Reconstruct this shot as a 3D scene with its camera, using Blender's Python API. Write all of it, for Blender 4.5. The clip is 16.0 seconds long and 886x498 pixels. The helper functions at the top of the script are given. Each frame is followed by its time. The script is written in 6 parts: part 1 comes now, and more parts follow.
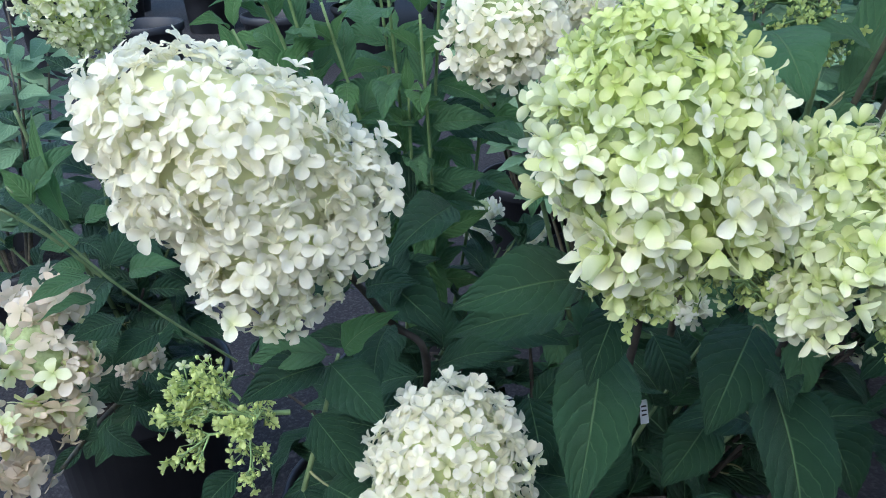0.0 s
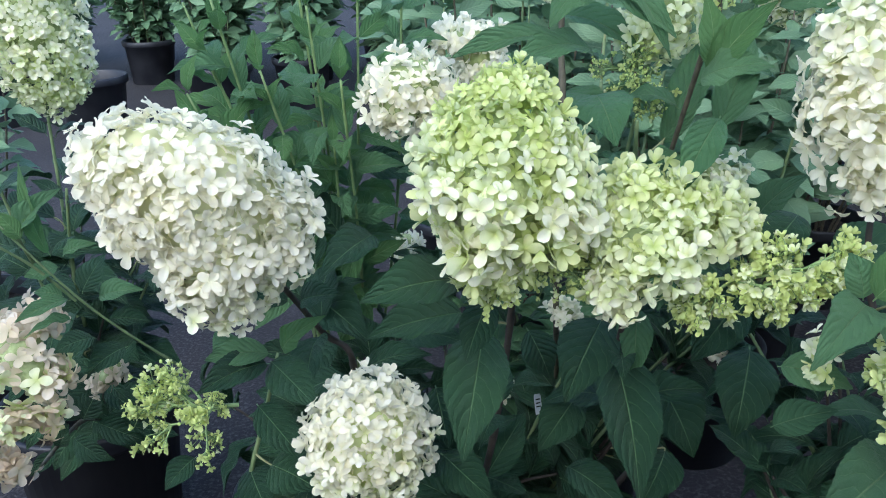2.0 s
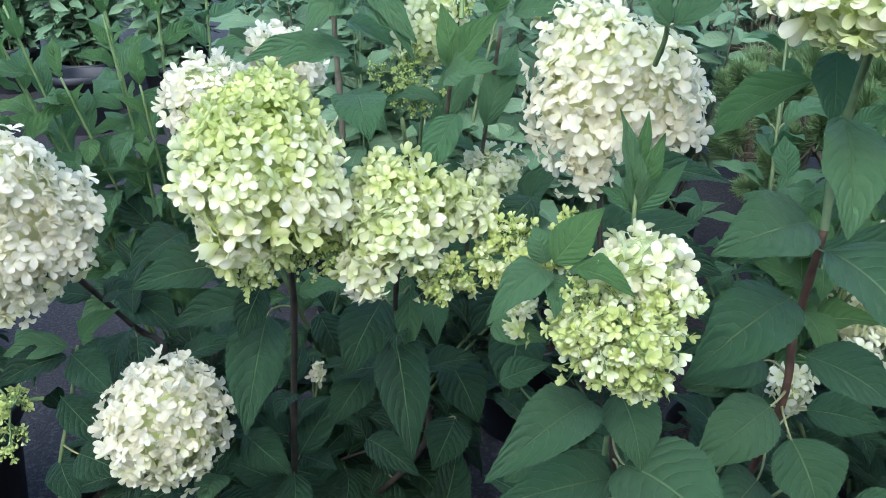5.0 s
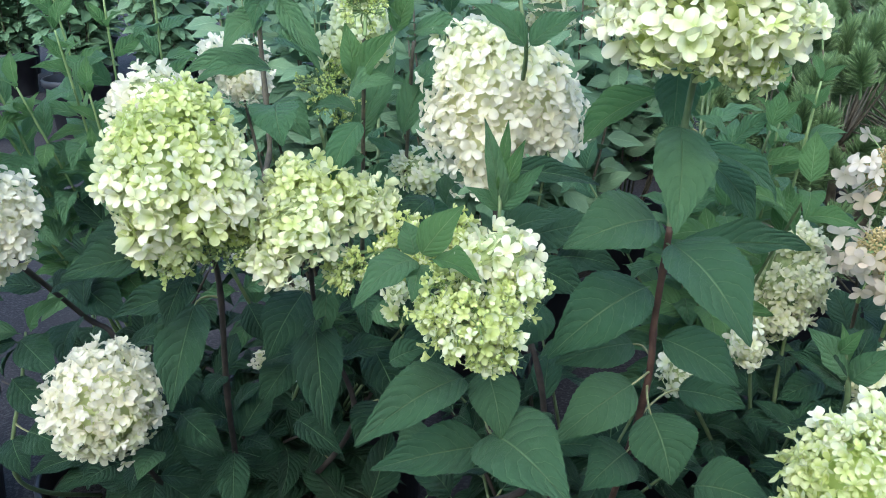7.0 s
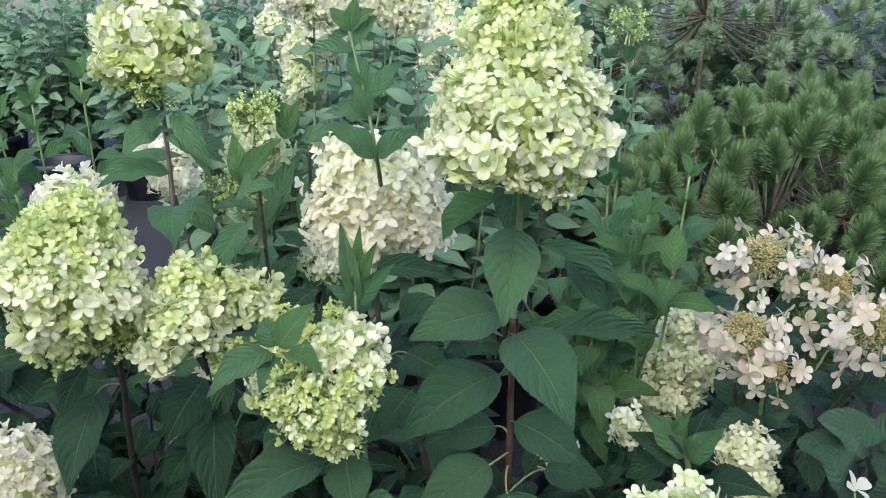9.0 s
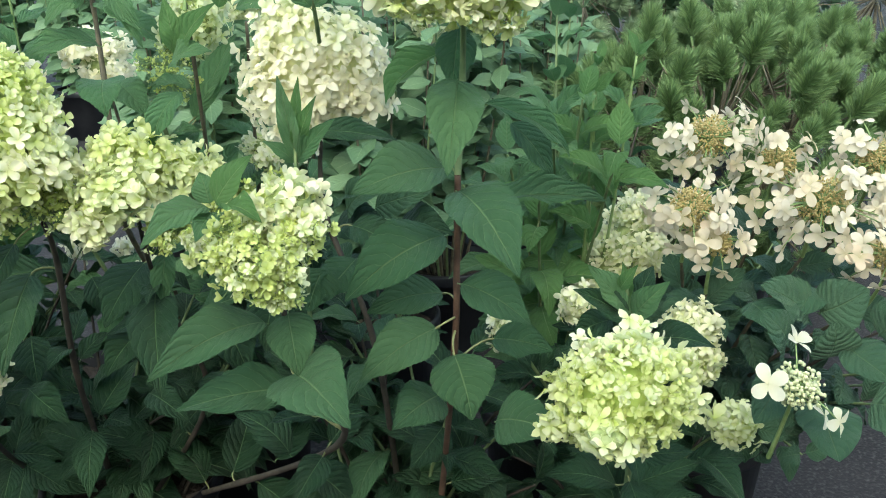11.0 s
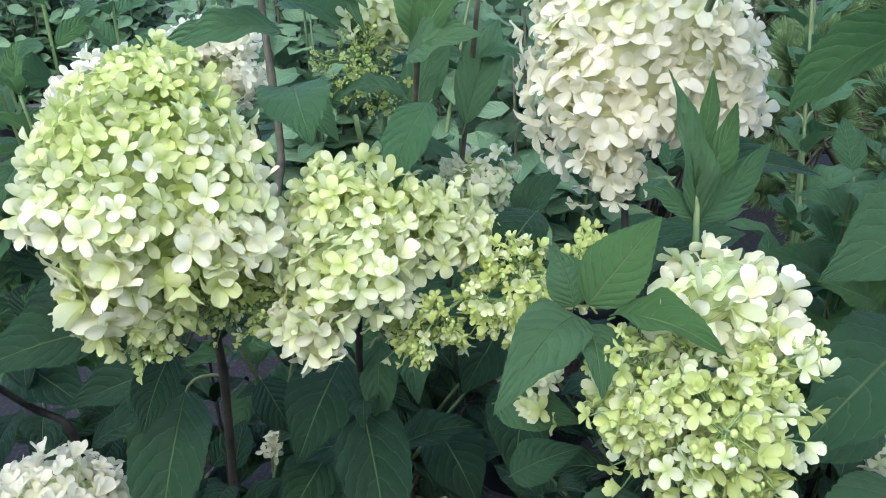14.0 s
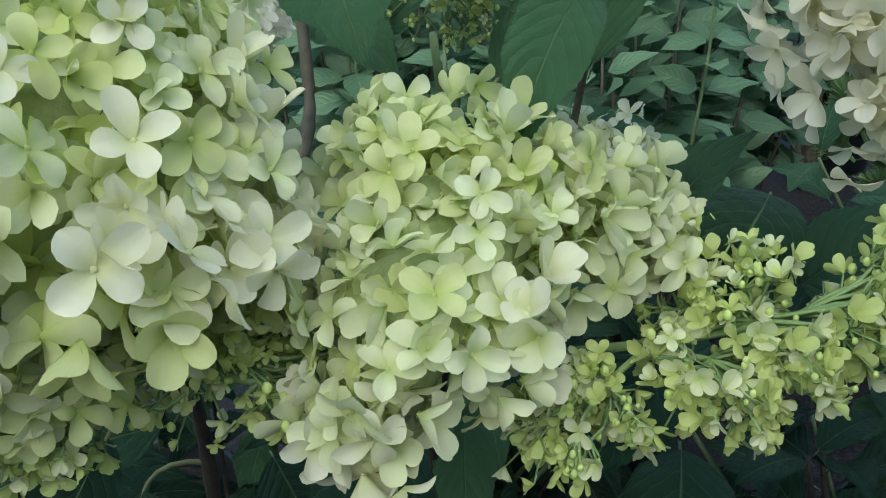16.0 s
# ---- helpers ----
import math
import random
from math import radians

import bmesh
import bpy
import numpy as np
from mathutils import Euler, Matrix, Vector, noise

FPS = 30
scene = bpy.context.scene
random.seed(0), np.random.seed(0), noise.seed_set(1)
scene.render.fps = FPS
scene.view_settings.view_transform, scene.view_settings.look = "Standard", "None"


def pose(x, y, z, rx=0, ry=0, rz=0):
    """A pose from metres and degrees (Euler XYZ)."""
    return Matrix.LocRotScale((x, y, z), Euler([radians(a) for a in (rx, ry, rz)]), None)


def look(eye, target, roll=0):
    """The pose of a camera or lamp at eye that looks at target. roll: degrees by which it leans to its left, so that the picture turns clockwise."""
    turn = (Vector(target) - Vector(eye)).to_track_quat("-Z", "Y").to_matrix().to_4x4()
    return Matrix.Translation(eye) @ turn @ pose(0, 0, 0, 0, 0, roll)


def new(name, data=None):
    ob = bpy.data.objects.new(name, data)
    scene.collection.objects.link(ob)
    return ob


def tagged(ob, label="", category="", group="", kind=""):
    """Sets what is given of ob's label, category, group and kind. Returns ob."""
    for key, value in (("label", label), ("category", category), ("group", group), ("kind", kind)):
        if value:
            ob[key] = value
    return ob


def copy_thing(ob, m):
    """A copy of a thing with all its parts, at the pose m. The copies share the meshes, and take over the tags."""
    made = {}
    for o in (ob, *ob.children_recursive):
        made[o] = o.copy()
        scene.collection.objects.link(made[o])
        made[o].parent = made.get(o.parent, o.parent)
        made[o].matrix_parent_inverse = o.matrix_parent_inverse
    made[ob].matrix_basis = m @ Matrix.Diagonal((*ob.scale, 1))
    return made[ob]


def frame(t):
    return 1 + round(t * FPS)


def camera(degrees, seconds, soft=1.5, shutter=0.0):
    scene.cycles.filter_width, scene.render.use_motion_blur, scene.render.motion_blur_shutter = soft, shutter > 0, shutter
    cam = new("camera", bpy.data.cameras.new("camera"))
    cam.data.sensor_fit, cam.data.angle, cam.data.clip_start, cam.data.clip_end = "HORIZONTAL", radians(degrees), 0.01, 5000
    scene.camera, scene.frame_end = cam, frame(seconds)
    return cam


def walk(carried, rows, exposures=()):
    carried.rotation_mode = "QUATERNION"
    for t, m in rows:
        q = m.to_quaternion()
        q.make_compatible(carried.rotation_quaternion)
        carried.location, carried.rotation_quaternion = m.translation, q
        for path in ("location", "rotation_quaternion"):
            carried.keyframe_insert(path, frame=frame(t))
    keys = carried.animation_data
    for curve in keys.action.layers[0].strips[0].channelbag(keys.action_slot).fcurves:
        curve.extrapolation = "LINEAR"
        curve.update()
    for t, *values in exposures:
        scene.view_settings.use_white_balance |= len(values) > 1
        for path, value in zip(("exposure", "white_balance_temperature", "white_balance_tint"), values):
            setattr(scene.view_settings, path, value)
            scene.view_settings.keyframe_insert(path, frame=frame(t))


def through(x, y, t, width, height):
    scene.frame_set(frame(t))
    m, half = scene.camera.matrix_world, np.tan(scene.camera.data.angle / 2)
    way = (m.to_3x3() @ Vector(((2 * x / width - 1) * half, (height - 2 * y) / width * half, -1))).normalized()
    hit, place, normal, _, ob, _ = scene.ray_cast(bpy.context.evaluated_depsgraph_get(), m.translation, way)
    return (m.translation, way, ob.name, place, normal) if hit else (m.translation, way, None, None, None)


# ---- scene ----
cam = camera(55.4, 16.0, soft=1.0)
PATH = [
    (0, (0.057, -0.002, 1.109), (-0.115, 1.808, 0.277), -1.3),
    (0.5, (0.083, -0.041, 1.127), (-0.045, 1.776, 0.302), -1.1),
    (1, (0.094, -0.087, 1.137), (0.008, 1.746, 0.343), -0.7),
    (1.5, (0.102, -0.139, 1.149), (0.047, 1.709, 0.386), -0.7),
    (2, (0.105, -0.184, 1.16), (0.059, 1.673, 0.421), -1.1),
    (2.5, (0.107, -0.221, 1.168), (0.077, 1.643, 0.445), -1.0),
    (3, (0.106, -0.238, 1.172), (0.087, 1.627, 0.45), -0.9),
    (3.5, (0.134, -0.246, 1.164), (0.16, 1.619, 0.44), -0.5),
    (4, (0.187, -0.238, 1.167), (0.341, 1.62, 0.442), -0.6),
    (4.2, (0.199, -0.244, 1.166), (0.385, 1.61, 0.439), -0.4),
    (6.3, (0.287, -0.322, 1.189), (0.472, 1.526, 0.445), -0.7),
    (6.5, (0.3, -0.335, 1.191), (0.481, 1.512, 0.445), -0.8),
    (7, (0.333, -0.37, 1.196), (0.51, 1.484, 0.468), -0.6),
    (7.5, (0.368, -0.398, 1.213), (0.548, 1.473, 0.53), -0.8),
    (8, (0.396, -0.421, 1.234), (0.58, 1.471, 0.611), -0.9),
    (8.5, (0.427, -0.432, 1.248), (0.617, 1.473, 0.672), -1.0),
    (9, (0.466, -0.451, 1.241), (0.66, 1.458, 0.675), -1.1),
    (9.5, (0.499, -0.481, 1.192), (0.749, 1.414, 0.601), -0.6),
    (9.7, (0.506, -0.494, 1.177), (0.785, 1.388, 0.56), -0.5),
    (11.8, (0.41, -0.369, 1.138), (0.697, 1.49, 0.458), -1.3),
    (12, (0.389, -0.326, 1.135), (0.648, 1.538, 0.458), -1.6),
    (12.5, (0.355, -0.232, 1.106), (0.593, 1.634, 0.426), -1.7),
    (13, (0.33, -0.173, 1.092), (0.562, 1.693, 0.411), -1.3),
    (13.5, (0.298, -0.119, 1.086), (0.531, 1.74, 0.388), -1.7),
    (14, (0.256, -0.054, 1.096), (0.501, 1.81, 0.415), -3.1),
    (14.5, (0.232, 0.028, 1.076), (0.486, 1.896, 0.407), -3.8),
    (15, (0.238, 0.114, 1.042), (0.504, 1.979, 0.37), -3.1),
    (15.5, (0.235, 0.18, 1.017), (0.467, 2.044, 0.33), -2.7),
    (16, (0.239, 0.217, 1.008), (0.418, 2.087, 0.322), -2.9),
]
EXPOSURES = [(0, 1.08, 5450, 7), (4, 1.30, 5620, 8), (7, 1.34, 5680, 6), (8.5, 1.21, 5950, 8), (9.7, 1.06, 6000, 11), (11.8, 1.60, 6900, -14), (12.5, 1.55, 6000, 0), (14, 1.29, 5750, 8), (14.5, 1.18, 5850, 9), (15, 0.85, 5700, 6), (16, 0.58, 5800, -2)]
walk(cam, [(t, look(eye, target, roll)) for t, eye, target, roll in PATH], EXPOSURES)
SKY, SUN = 0.16, 1.02

# ------------------------------------------------------------------ world and light
world = bpy.data.worlds.new("overcast_sky")
scene.world = world
world.use_nodes = True
wn = world.node_tree.nodes
sky = wn.new("ShaderNodeTexSky")
sky.sky_type, sky.sun_disc = "NISHITA", False
sky.sun_elevation, sky.sun_rotation = radians(46), radians(200)
sky.air_density, sky.dust_density, sky.ozone_density = 1.0, 2.5, 1.0
wn["Background"].inputs["Strength"].default_value = SKY
world.node_tree.links.new(sky.outputs[0], wn["Background"].inputs["Color"])
sun = new("sun", bpy.data.lights.new("sun", "SUN"))
sun.data.energy, sun.data.angle, sun.data.color = SUN, radians(90), (1.0, 0.97, 0.91)
sun.matrix_world = look((-0.65, -2.15, 2.35), (0, 0, 0))


# ------------------------------------------------------------------ materials
def material(name, rough=0.5):
    m = bpy.data.materials.new(name)
    m.use_nodes = True
    nodes, links = m.node_tree.nodes, m.node_tree.links
    b = nodes["Principled BSDF"]
    b.inputs["Roughness"].default_value = rough
    return m, nodes, links, b


def noise_fac(nodes, links, scale, detail=3, coords="Object"):
    tc = nodes.new("ShaderNodeTexCoord")
    n = nodes.new("ShaderNodeTexNoise")
    n.inputs["Scale"].default_value, n.inputs["Detail"].default_value = scale, detail
    links.new(tc.outputs[coords], n.inputs["Vector"])
    return n.outputs["Fac"]


def ramp(nodes, links, fac, stops):
    r = nodes.new("ShaderNodeValToRGB")
    while len(r.color_ramp.elements) < len(stops):
        r.color_ramp.elements.new(0.5)
    for e, (p, c) in zip(r.color_ramp.elements, stops):
        e.position, e.color = p, (*c, 1)
    links.new(fac, r.inputs["Fac"])
    return r.outputs["Color"]


def maths(nodes, links, op, a, b=None, c=None):
    n = nodes.new("ShaderNodeMath")
    n.operation = op
    for i, v in enumerate((a, b, c)):
        if v is None:
            continue
        if isinstance(v, (int, float)):
            n.inputs[i].default_value = v
        else:
            links.new(v, n.inputs[i])
    return n.outputs[0]


def mixed(nodes, links, fac, a, b, blend="MIX"):
    n = nodes.new("ShaderNodeMix")
    n.data_type, n.blend_type = "RGBA", blend
    for sock, v in ((n.inputs["Factor"], fac), (n.inputs["A"], a), (n.inputs["B"], b)):
        if isinstance(v, (int, float)):
            sock.default_value = v
        elif isinstance(v, tuple):
            sock.default_value = (*v, 1)
        else:
            links.new(v, sock)
    return n.outputs["Result"]


def bump(nodes, links, b, height, strength, distance):
    n = nodes.new("ShaderNodeBump")
    n.inputs["Strength"].default_value, n.inputs["Distance"].default_value = strength, distance
    links.new(height, n.inputs["Height"])
    links.new(n.outputs["Normal"], b.inputs["Normal"])


def thin(m, nodes, links, b, colour, share):
    """Lets part of the light pass through a leaf or a petal."""
    t = nodes.new("ShaderNodeBsdfTranslucent")
    links.new(colour, t.inputs["Color"])
    mx = nodes.new("ShaderNodeMixShader")
    mx.inputs["Fac"].default_value = share
    links.new(b.outputs[0], mx.inputs[1])
    links.new(t.outputs[0], mx.inputs[2])
    links.new(mx.outputs[0], nodes["Material Output"].inputs["Surface"])


def leaf_material(name, dark, light, vein, island=False, rough=0.47, through=0.12):
    m, nodes, links, b = material(name, rough)
    if island:
        rnd = nodes.new("ShaderNodeNewGeometry").outputs["Random Per Island"]
    else:
        rnd = nodes.new("ShaderNodeObjectInfo").outputs["Random"]
    uv = nodes.new("ShaderNodeUVMap")
    sep = nodes.new("ShaderNodeSeparateXYZ")
    links.new(uv.outputs[0], sep.inputs[0])
    u = maths(nodes, links, "ABSOLUTE", maths(nodes, links, "MULTIPLY_ADD", sep.outputs[0], 2.0, -1.0))
    v = sep.outputs[1]
    # side veins curve forward from the midrib
    warp = maths(nodes, links, "MULTIPLY_ADD", noise_fac(nodes, links, 9.0, 2, "UV"), 0.5, -0.25)
    ph = maths(nodes, links, "SUBTRACT", maths(nodes, links, "MULTIPLY", v, 8.0), maths(nodes, links, "MULTIPLY", maths(nodes, links, "POWER", u, 1.3), 2.6))
    ph = maths(nodes, links, "ADD", ph, warp)
    tri = maths(nodes, links, "PINGPONG", ph, 0.5)
    side = maths(nodes, links, "SMOOTH_MIN", maths(nodes, links, "MULTIPLY", tri, 2.0), 1.0, 0.3)
    mid = maths(nodes, links, "MINIMUM", maths(nodes, links, "MULTIPLY", u, 24.0), 1.0)
    fine = maths(nodes, links, "MULTIPLY", maths(nodes, links, "SUBTRACT", 1.0, maths(nodes, links, "MINIMUM", maths(nodes, links, "MULTIPLY", side, 9.0), 1.0)), 0.2 if island else 0.38)
    vein_line = maths(nodes, links, "MAXIMUM", maths(nodes, links, "SUBTRACT", 1.0, mid), fine)
    n1 = noise_fac(nodes, links, 26.0, 3)
    n2 = noise_fac(nodes, links, 420.0, 2)
    tone = maths(nodes, links, "ADD", maths(nodes, links, "MULTIPLY", rnd, 0.65), maths(nodes, links, "MULTIPLY", n1, 0.35))
    col = mixed(nodes, links, tone, dark, light)
    col = mixed(nodes, links, maths(nodes, links, "MULTIPLY", maths(nodes, links, "MAXIMUM", vein_line, 0.0), 0.95), col, vein)
    links.new(col, b.inputs["Base Color"])
    b.inputs["Specular IOR Level"].default_value = 0.48
    h = maths(nodes, links, "ADD", maths(nodes, links, "POWER", side, 0.5), maths(nodes, links, "MULTIPLY", n2, 0.4))
    h = maths(nodes, links, "MULTIPLY", h, mid)
    bump(nodes, links, b, h, 0.3 if island else 0.85, 0.0042)
    thin(m, nodes, links, b, col, through)
    return m


def petal_material(name, inner, outer, edge, island=False, rough=0.55, through=0.42):
    m, nodes, links, b = material(name, rough)
    if island:
        rnd = nodes.new("ShaderNodeNewGeometry").outputs["Random Per Island"]
    else:
        rnd = nodes.new("ShaderNodeObjectInfo").outputs["Random"]
    uv = nodes.new("ShaderNodeUVMap")
    sep = nodes.new("ShaderNodeSeparateXYZ")
    links.new(uv.outputs[0], sep.inputs[0])
    body = mixed(nodes, links, rnd, outer, edge)
    col = mixed(nodes, links, maths(nodes, links, "MINIMUM", maths(nodes, links, "MULTIPLY", sep.outputs[1], 1.7), 1.0), inner, body)
    blot = noise_fac(nodes, links, 60.0, 3)
    col = mixed(nodes, links, maths(nodes, links, "MULTIPLY", blot, 0.22), col, inner)
    links.new(col, b.inputs["Base Color"])
    b.inputs["Specular IOR Level"].default_value = 0.3
    line = maths(nodes, links, "SINE", maths(nodes, links, "MULTIPLY", sep.outputs[0], 30.0))
    bump(nodes, links, b, maths(nodes, links, "ADD", maths(nodes, links, "MULTIPLY", line, 0.15), noise_fac(nodes, links, 300.0, 2)), 0.3, 0.0006)
    thin(m, nodes, links, b, col, through)
    return m


def bark_material(name, dark, light, scale=60.0):
    m, nodes, links, b = material(name, 0.65)
    f = noise_fac(nodes, links, scale, 5)
    col = ramp(nodes, links, f, [(0.3, dark), (0.7, light)])
    links.new(col, b.inputs["Base Color"])
    bump(nodes, links, b, noise_fac(nodes, links, 350.0, 4), 0.6, 0.0012)
    return m


# dark mature green, darkened further for the shade low inside the bushes
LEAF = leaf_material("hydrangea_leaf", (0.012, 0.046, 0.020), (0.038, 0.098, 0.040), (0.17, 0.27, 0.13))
LEAF_YOUNG = leaf_material("young_leaf", (0.11, 0.24, 0.075), (0.17, 0.325, 0.11), (0.32, 0.46, 0.20), through=0.4)
LEAF_MID = leaf_material("shoot_leaf", (0.085, 0.20, 0.085), (0.15, 0.285, 0.122), (0.2, 0.32, 0.14), through=0.3)
# lighter copy of hydrangea_leaf, with the sky light on upper leaves painted in
LEAF_LIT = leaf_material("lit_upper_leaf", (0.048, 0.13, 0.060), (0.100, 0.20, 0.088), (0.22, 0.33, 0.16), through=0.28)
# leaves of the rows behind: distance haze is put into this paler green
LEAF_HAZED = leaf_material("hazed_row_leaf", (0.10, 0.19, 0.10), (0.20, 0.32, 0.17), (0.26, 0.37, 0.21), island=True, through=0.25)
LEAF_ROUND = leaf_material("round_leaf", (0.042, 0.110, 0.058), (0.075, 0.150, 0.080), (0.12, 0.2, 0.1))
HUES = {
    "white": petal_material("white_petal", (0.84, 0.82, 0.59), (0.92, 0.89, 0.76), (0.90, 0.86, 0.69), through=0.48),
    "cream": petal_material("cream_petal", (0.69, 0.72, 0.35), (0.90, 0.88, 0.71), (0.87, 0.86, 0.64), through=0.4),
    "pale": petal_material("pale_green_petal", (0.55, 0.63, 0.22), (0.84, 0.86, 0.61), (0.79, 0.82, 0.53)),
    "lime": petal_material("lime_petal", (0.50, 0.59, 0.16), (0.77, 0.80, 0.45), (0.72, 0.76, 0.37)),
    "green": petal_material("green_petal", (0.50, 0.57, 0.17), (0.70, 0.76, 0.33), (0.63, 0.71, 0.26)),
    "pink": petal_material("blush_petal", (0.58, 0.52, 0.33), (0.77, 0.64, 0.50), (0.73, 0.65, 0.47)),
    "ivory": petal_material("ivory_petal", (0.63, 0.57, 0.40), (0.82, 0.76, 0.65), (0.77, 0.68, 0.54)),
}
BUD = petal_material("green_bud", (0.48, 0.60, 0.16), (0.66, 0.75, 0.29), (0.57, 0.69, 0.22), island=True, through=0.15)
BEAD = petal_material("cream_bead", (0.55, 0.6, 0.36), (0.72, 0.74, 0.5), (0.66, 0.7, 0.42), island=True, through=0.15)
TAN = petal_material("tan_fertile_flower", (0.40, 0.32, 0.13), (0.58, 0.47, 0.24), (0.46, 0.39, 0.16), island=True, through=0.15)
CORE = bark_material("inner_stalk_green", (0.20, 0.26, 0.08), (0.40, 0.46, 0.22), 140.0)
STALK = bark_material("green_stalk", (0.17, 0.26, 0.09), (0.27, 0.37, 0.15))
PETIOLE = bark_material("leaf_stalk", (0.20, 0.22, 0.09), (0.33, 0.33, 0.16))
STEM_GREEN = bark_material("green_stem", (0.11, 0.17, 0.07), (0.19, 0.25, 0.11))
STEM_BROWN = bark_material("brown_stem", (0.065, 0.056, 0.038), (0.16, 0.138, 0.09))
STEM_DARK = bark_material("dark_brown_stem", (0.028, 0.022, 0.018), (0.075, 0.060, 0.046))
STEM_RED = bark_material("red_brown_stem", (0.06, 0.030, 0.022), (0.135, 0.075, 0.05))
POT, pn, pl, pb = material("black_pot_plastic", 0.45)
pl.new(ramp(pn, pl, noise_fac(pn, pl, 9.0, 5), [(0.35, (0.008, 0.009, 0.013)), (0.75, (0.03, 0.031, 0.036))]), pb.inputs["Base Color"])
bump(pn, pl, pb, noise_fac(pn, pl, 120.0, 3), 0.3, 0.001)
SOIL, pn, pl, pb = material("potting_soil", 0.95)
pl.new(ramp(pn, pl, noise_fac(pn, pl, 90.0, 6), [(0.3, (0.012, 0.009, 0.007)), (0.75, (0.06, 0.045, 0.034))]), pb.inputs["Base Color"])
bump(pn, pl, pb, noise_fac(pn, pl, 160.0, 5), 1.0, 0.01)
GROUND, pn, pl, pb = material("dark_ground_cloth", 0.85)
gc = ramp(pn, pl, noise_fac(pn, pl, 2.2, 5), [(0.3, (0.010, 0.009, 0.012)), (0.7, (0.022, 0.020, 0.023))])
gc = mixed(pn, pl, ramp(pn, pl, noise_fac(pn, pl, 110.0, 4), [(0.5, (0, 0, 0)), (0.72, (1, 1, 1))]), gc, (0.07, 0.064, 0.066))
pl.new(gc, pb.inputs["Base Color"])
bump(pn, pl, pb, noise_fac(pn, pl, 140.0, 5), 0.9, 0.006)
NEEDLE, pn, pl, pb = material("pine_needle", 0.5)
rr = pn.new("ShaderNodeNewGeometry").outputs["Random Per Island"]
pl.new(mixed(pn, pl, rr, (0.09, 0.17, 0.070), (0.23, 0.34, 0.135)), pb.inputs["Base Color"])
# needles of the pine behind, paler because the haze is mixed into their colour
NEEDLE_HAZED, pn, pl, pb = material("hazed_pine_needle", 0.55)
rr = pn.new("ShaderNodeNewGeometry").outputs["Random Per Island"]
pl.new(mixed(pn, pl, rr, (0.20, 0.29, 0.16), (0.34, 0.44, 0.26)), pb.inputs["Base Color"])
BLUE_NEEDLE, pn, pl, pb = material("blue_conifer_needle", 0.55)
rr = pn.new("ShaderNodeNewGeometry").outputs["Random Per Island"]
pl.new(mixed(pn, pl, rr, (0.05, 0.07, 0.07), (0.11, 0.14, 0.14)), pb.inputs["Base Color"])
LABEL, pn, pl, pb = material("white_plant_label", 0.4)
pl.new(ramp(pn, pl, noise_fac(pn, pl, 30.0, 3), [(0.3, (0.6, 0.62, 0.68)), (0.7, (0.75, 0.77, 0.82))]), pb.inputs["Base Color"])


# ------------------------------------------------------------------ builders
RNG = np.random.default_rng(7)


def unit(v):
    v = np.asarray(v, float)
    return v / max(np.linalg.norm(v), 1e-9)


def raw_mesh(name, verts, faces, mats, uvs=None, slots=None, smooth=True):
    me = bpy.data.meshes.new(name)
    me.from_pydata([tuple(v) for v in verts], [], [tuple(int(i) for i in f) for f in faces])
    for m in mats:
        me.materials.append(m)
    if slots is not None:
        me.polygons.foreach_set("material_index", np.asarray(slots, np.int32))
    if uvs is not None:
        lay = me.uv_layers.new(name="UVMap")
        idx = np.empty(len(me.loops), np.int32)
        me.loops.foreach_get("vertex_index", idx)
        lay.data.foreach_set("uv", np.asarray(uvs, np.float32)[idx].ravel())
    if smooth:
        me.polygons.foreach_set("use_smooth", np.ones(len(me.polygons), bool))
    me.update()
    return me


def thing(name, at, label, category, group="", kind=""):
    ob = tagged(new(name), label, category, group, kind)
    ob.location = at
    ob.empty_display_size = 0.05
    return ob


def child(name, mesh, parent, label="", m=None):
    """A part under a thing (an Empty at its base) or under a part whose own frame is the world's."""
    ob = new(name, mesh)
    ob.parent = parent
    if parent.type == "EMPTY":
        ob.matrix_parent_inverse = Matrix.Translation(-Vector(parent.location))
    if m is not None:
        ob.matrix_basis = m
    if label:
        ob["label"] = label
    return ob


def frame_of(base, along, face, length, width):
    y = unit(along)
    z = np.asarray(face, float)
    z = z - y * (z @ y)
    if np.linalg.norm(z) < 1e-3:
        z = np.cross(y, [1, 0, 0.2])
    z = unit(z)
    x = np.cross(y, z)
    return Matrix(((x[0] * width, y[0] * length, z[0] * length, base[0]),
                   (x[1] * width, y[1] * length, z[1] * length, base[1]),
                   (x[2] * width, y[2] * length, z[2] * length, base[2]), (0, 0, 0, 1)))


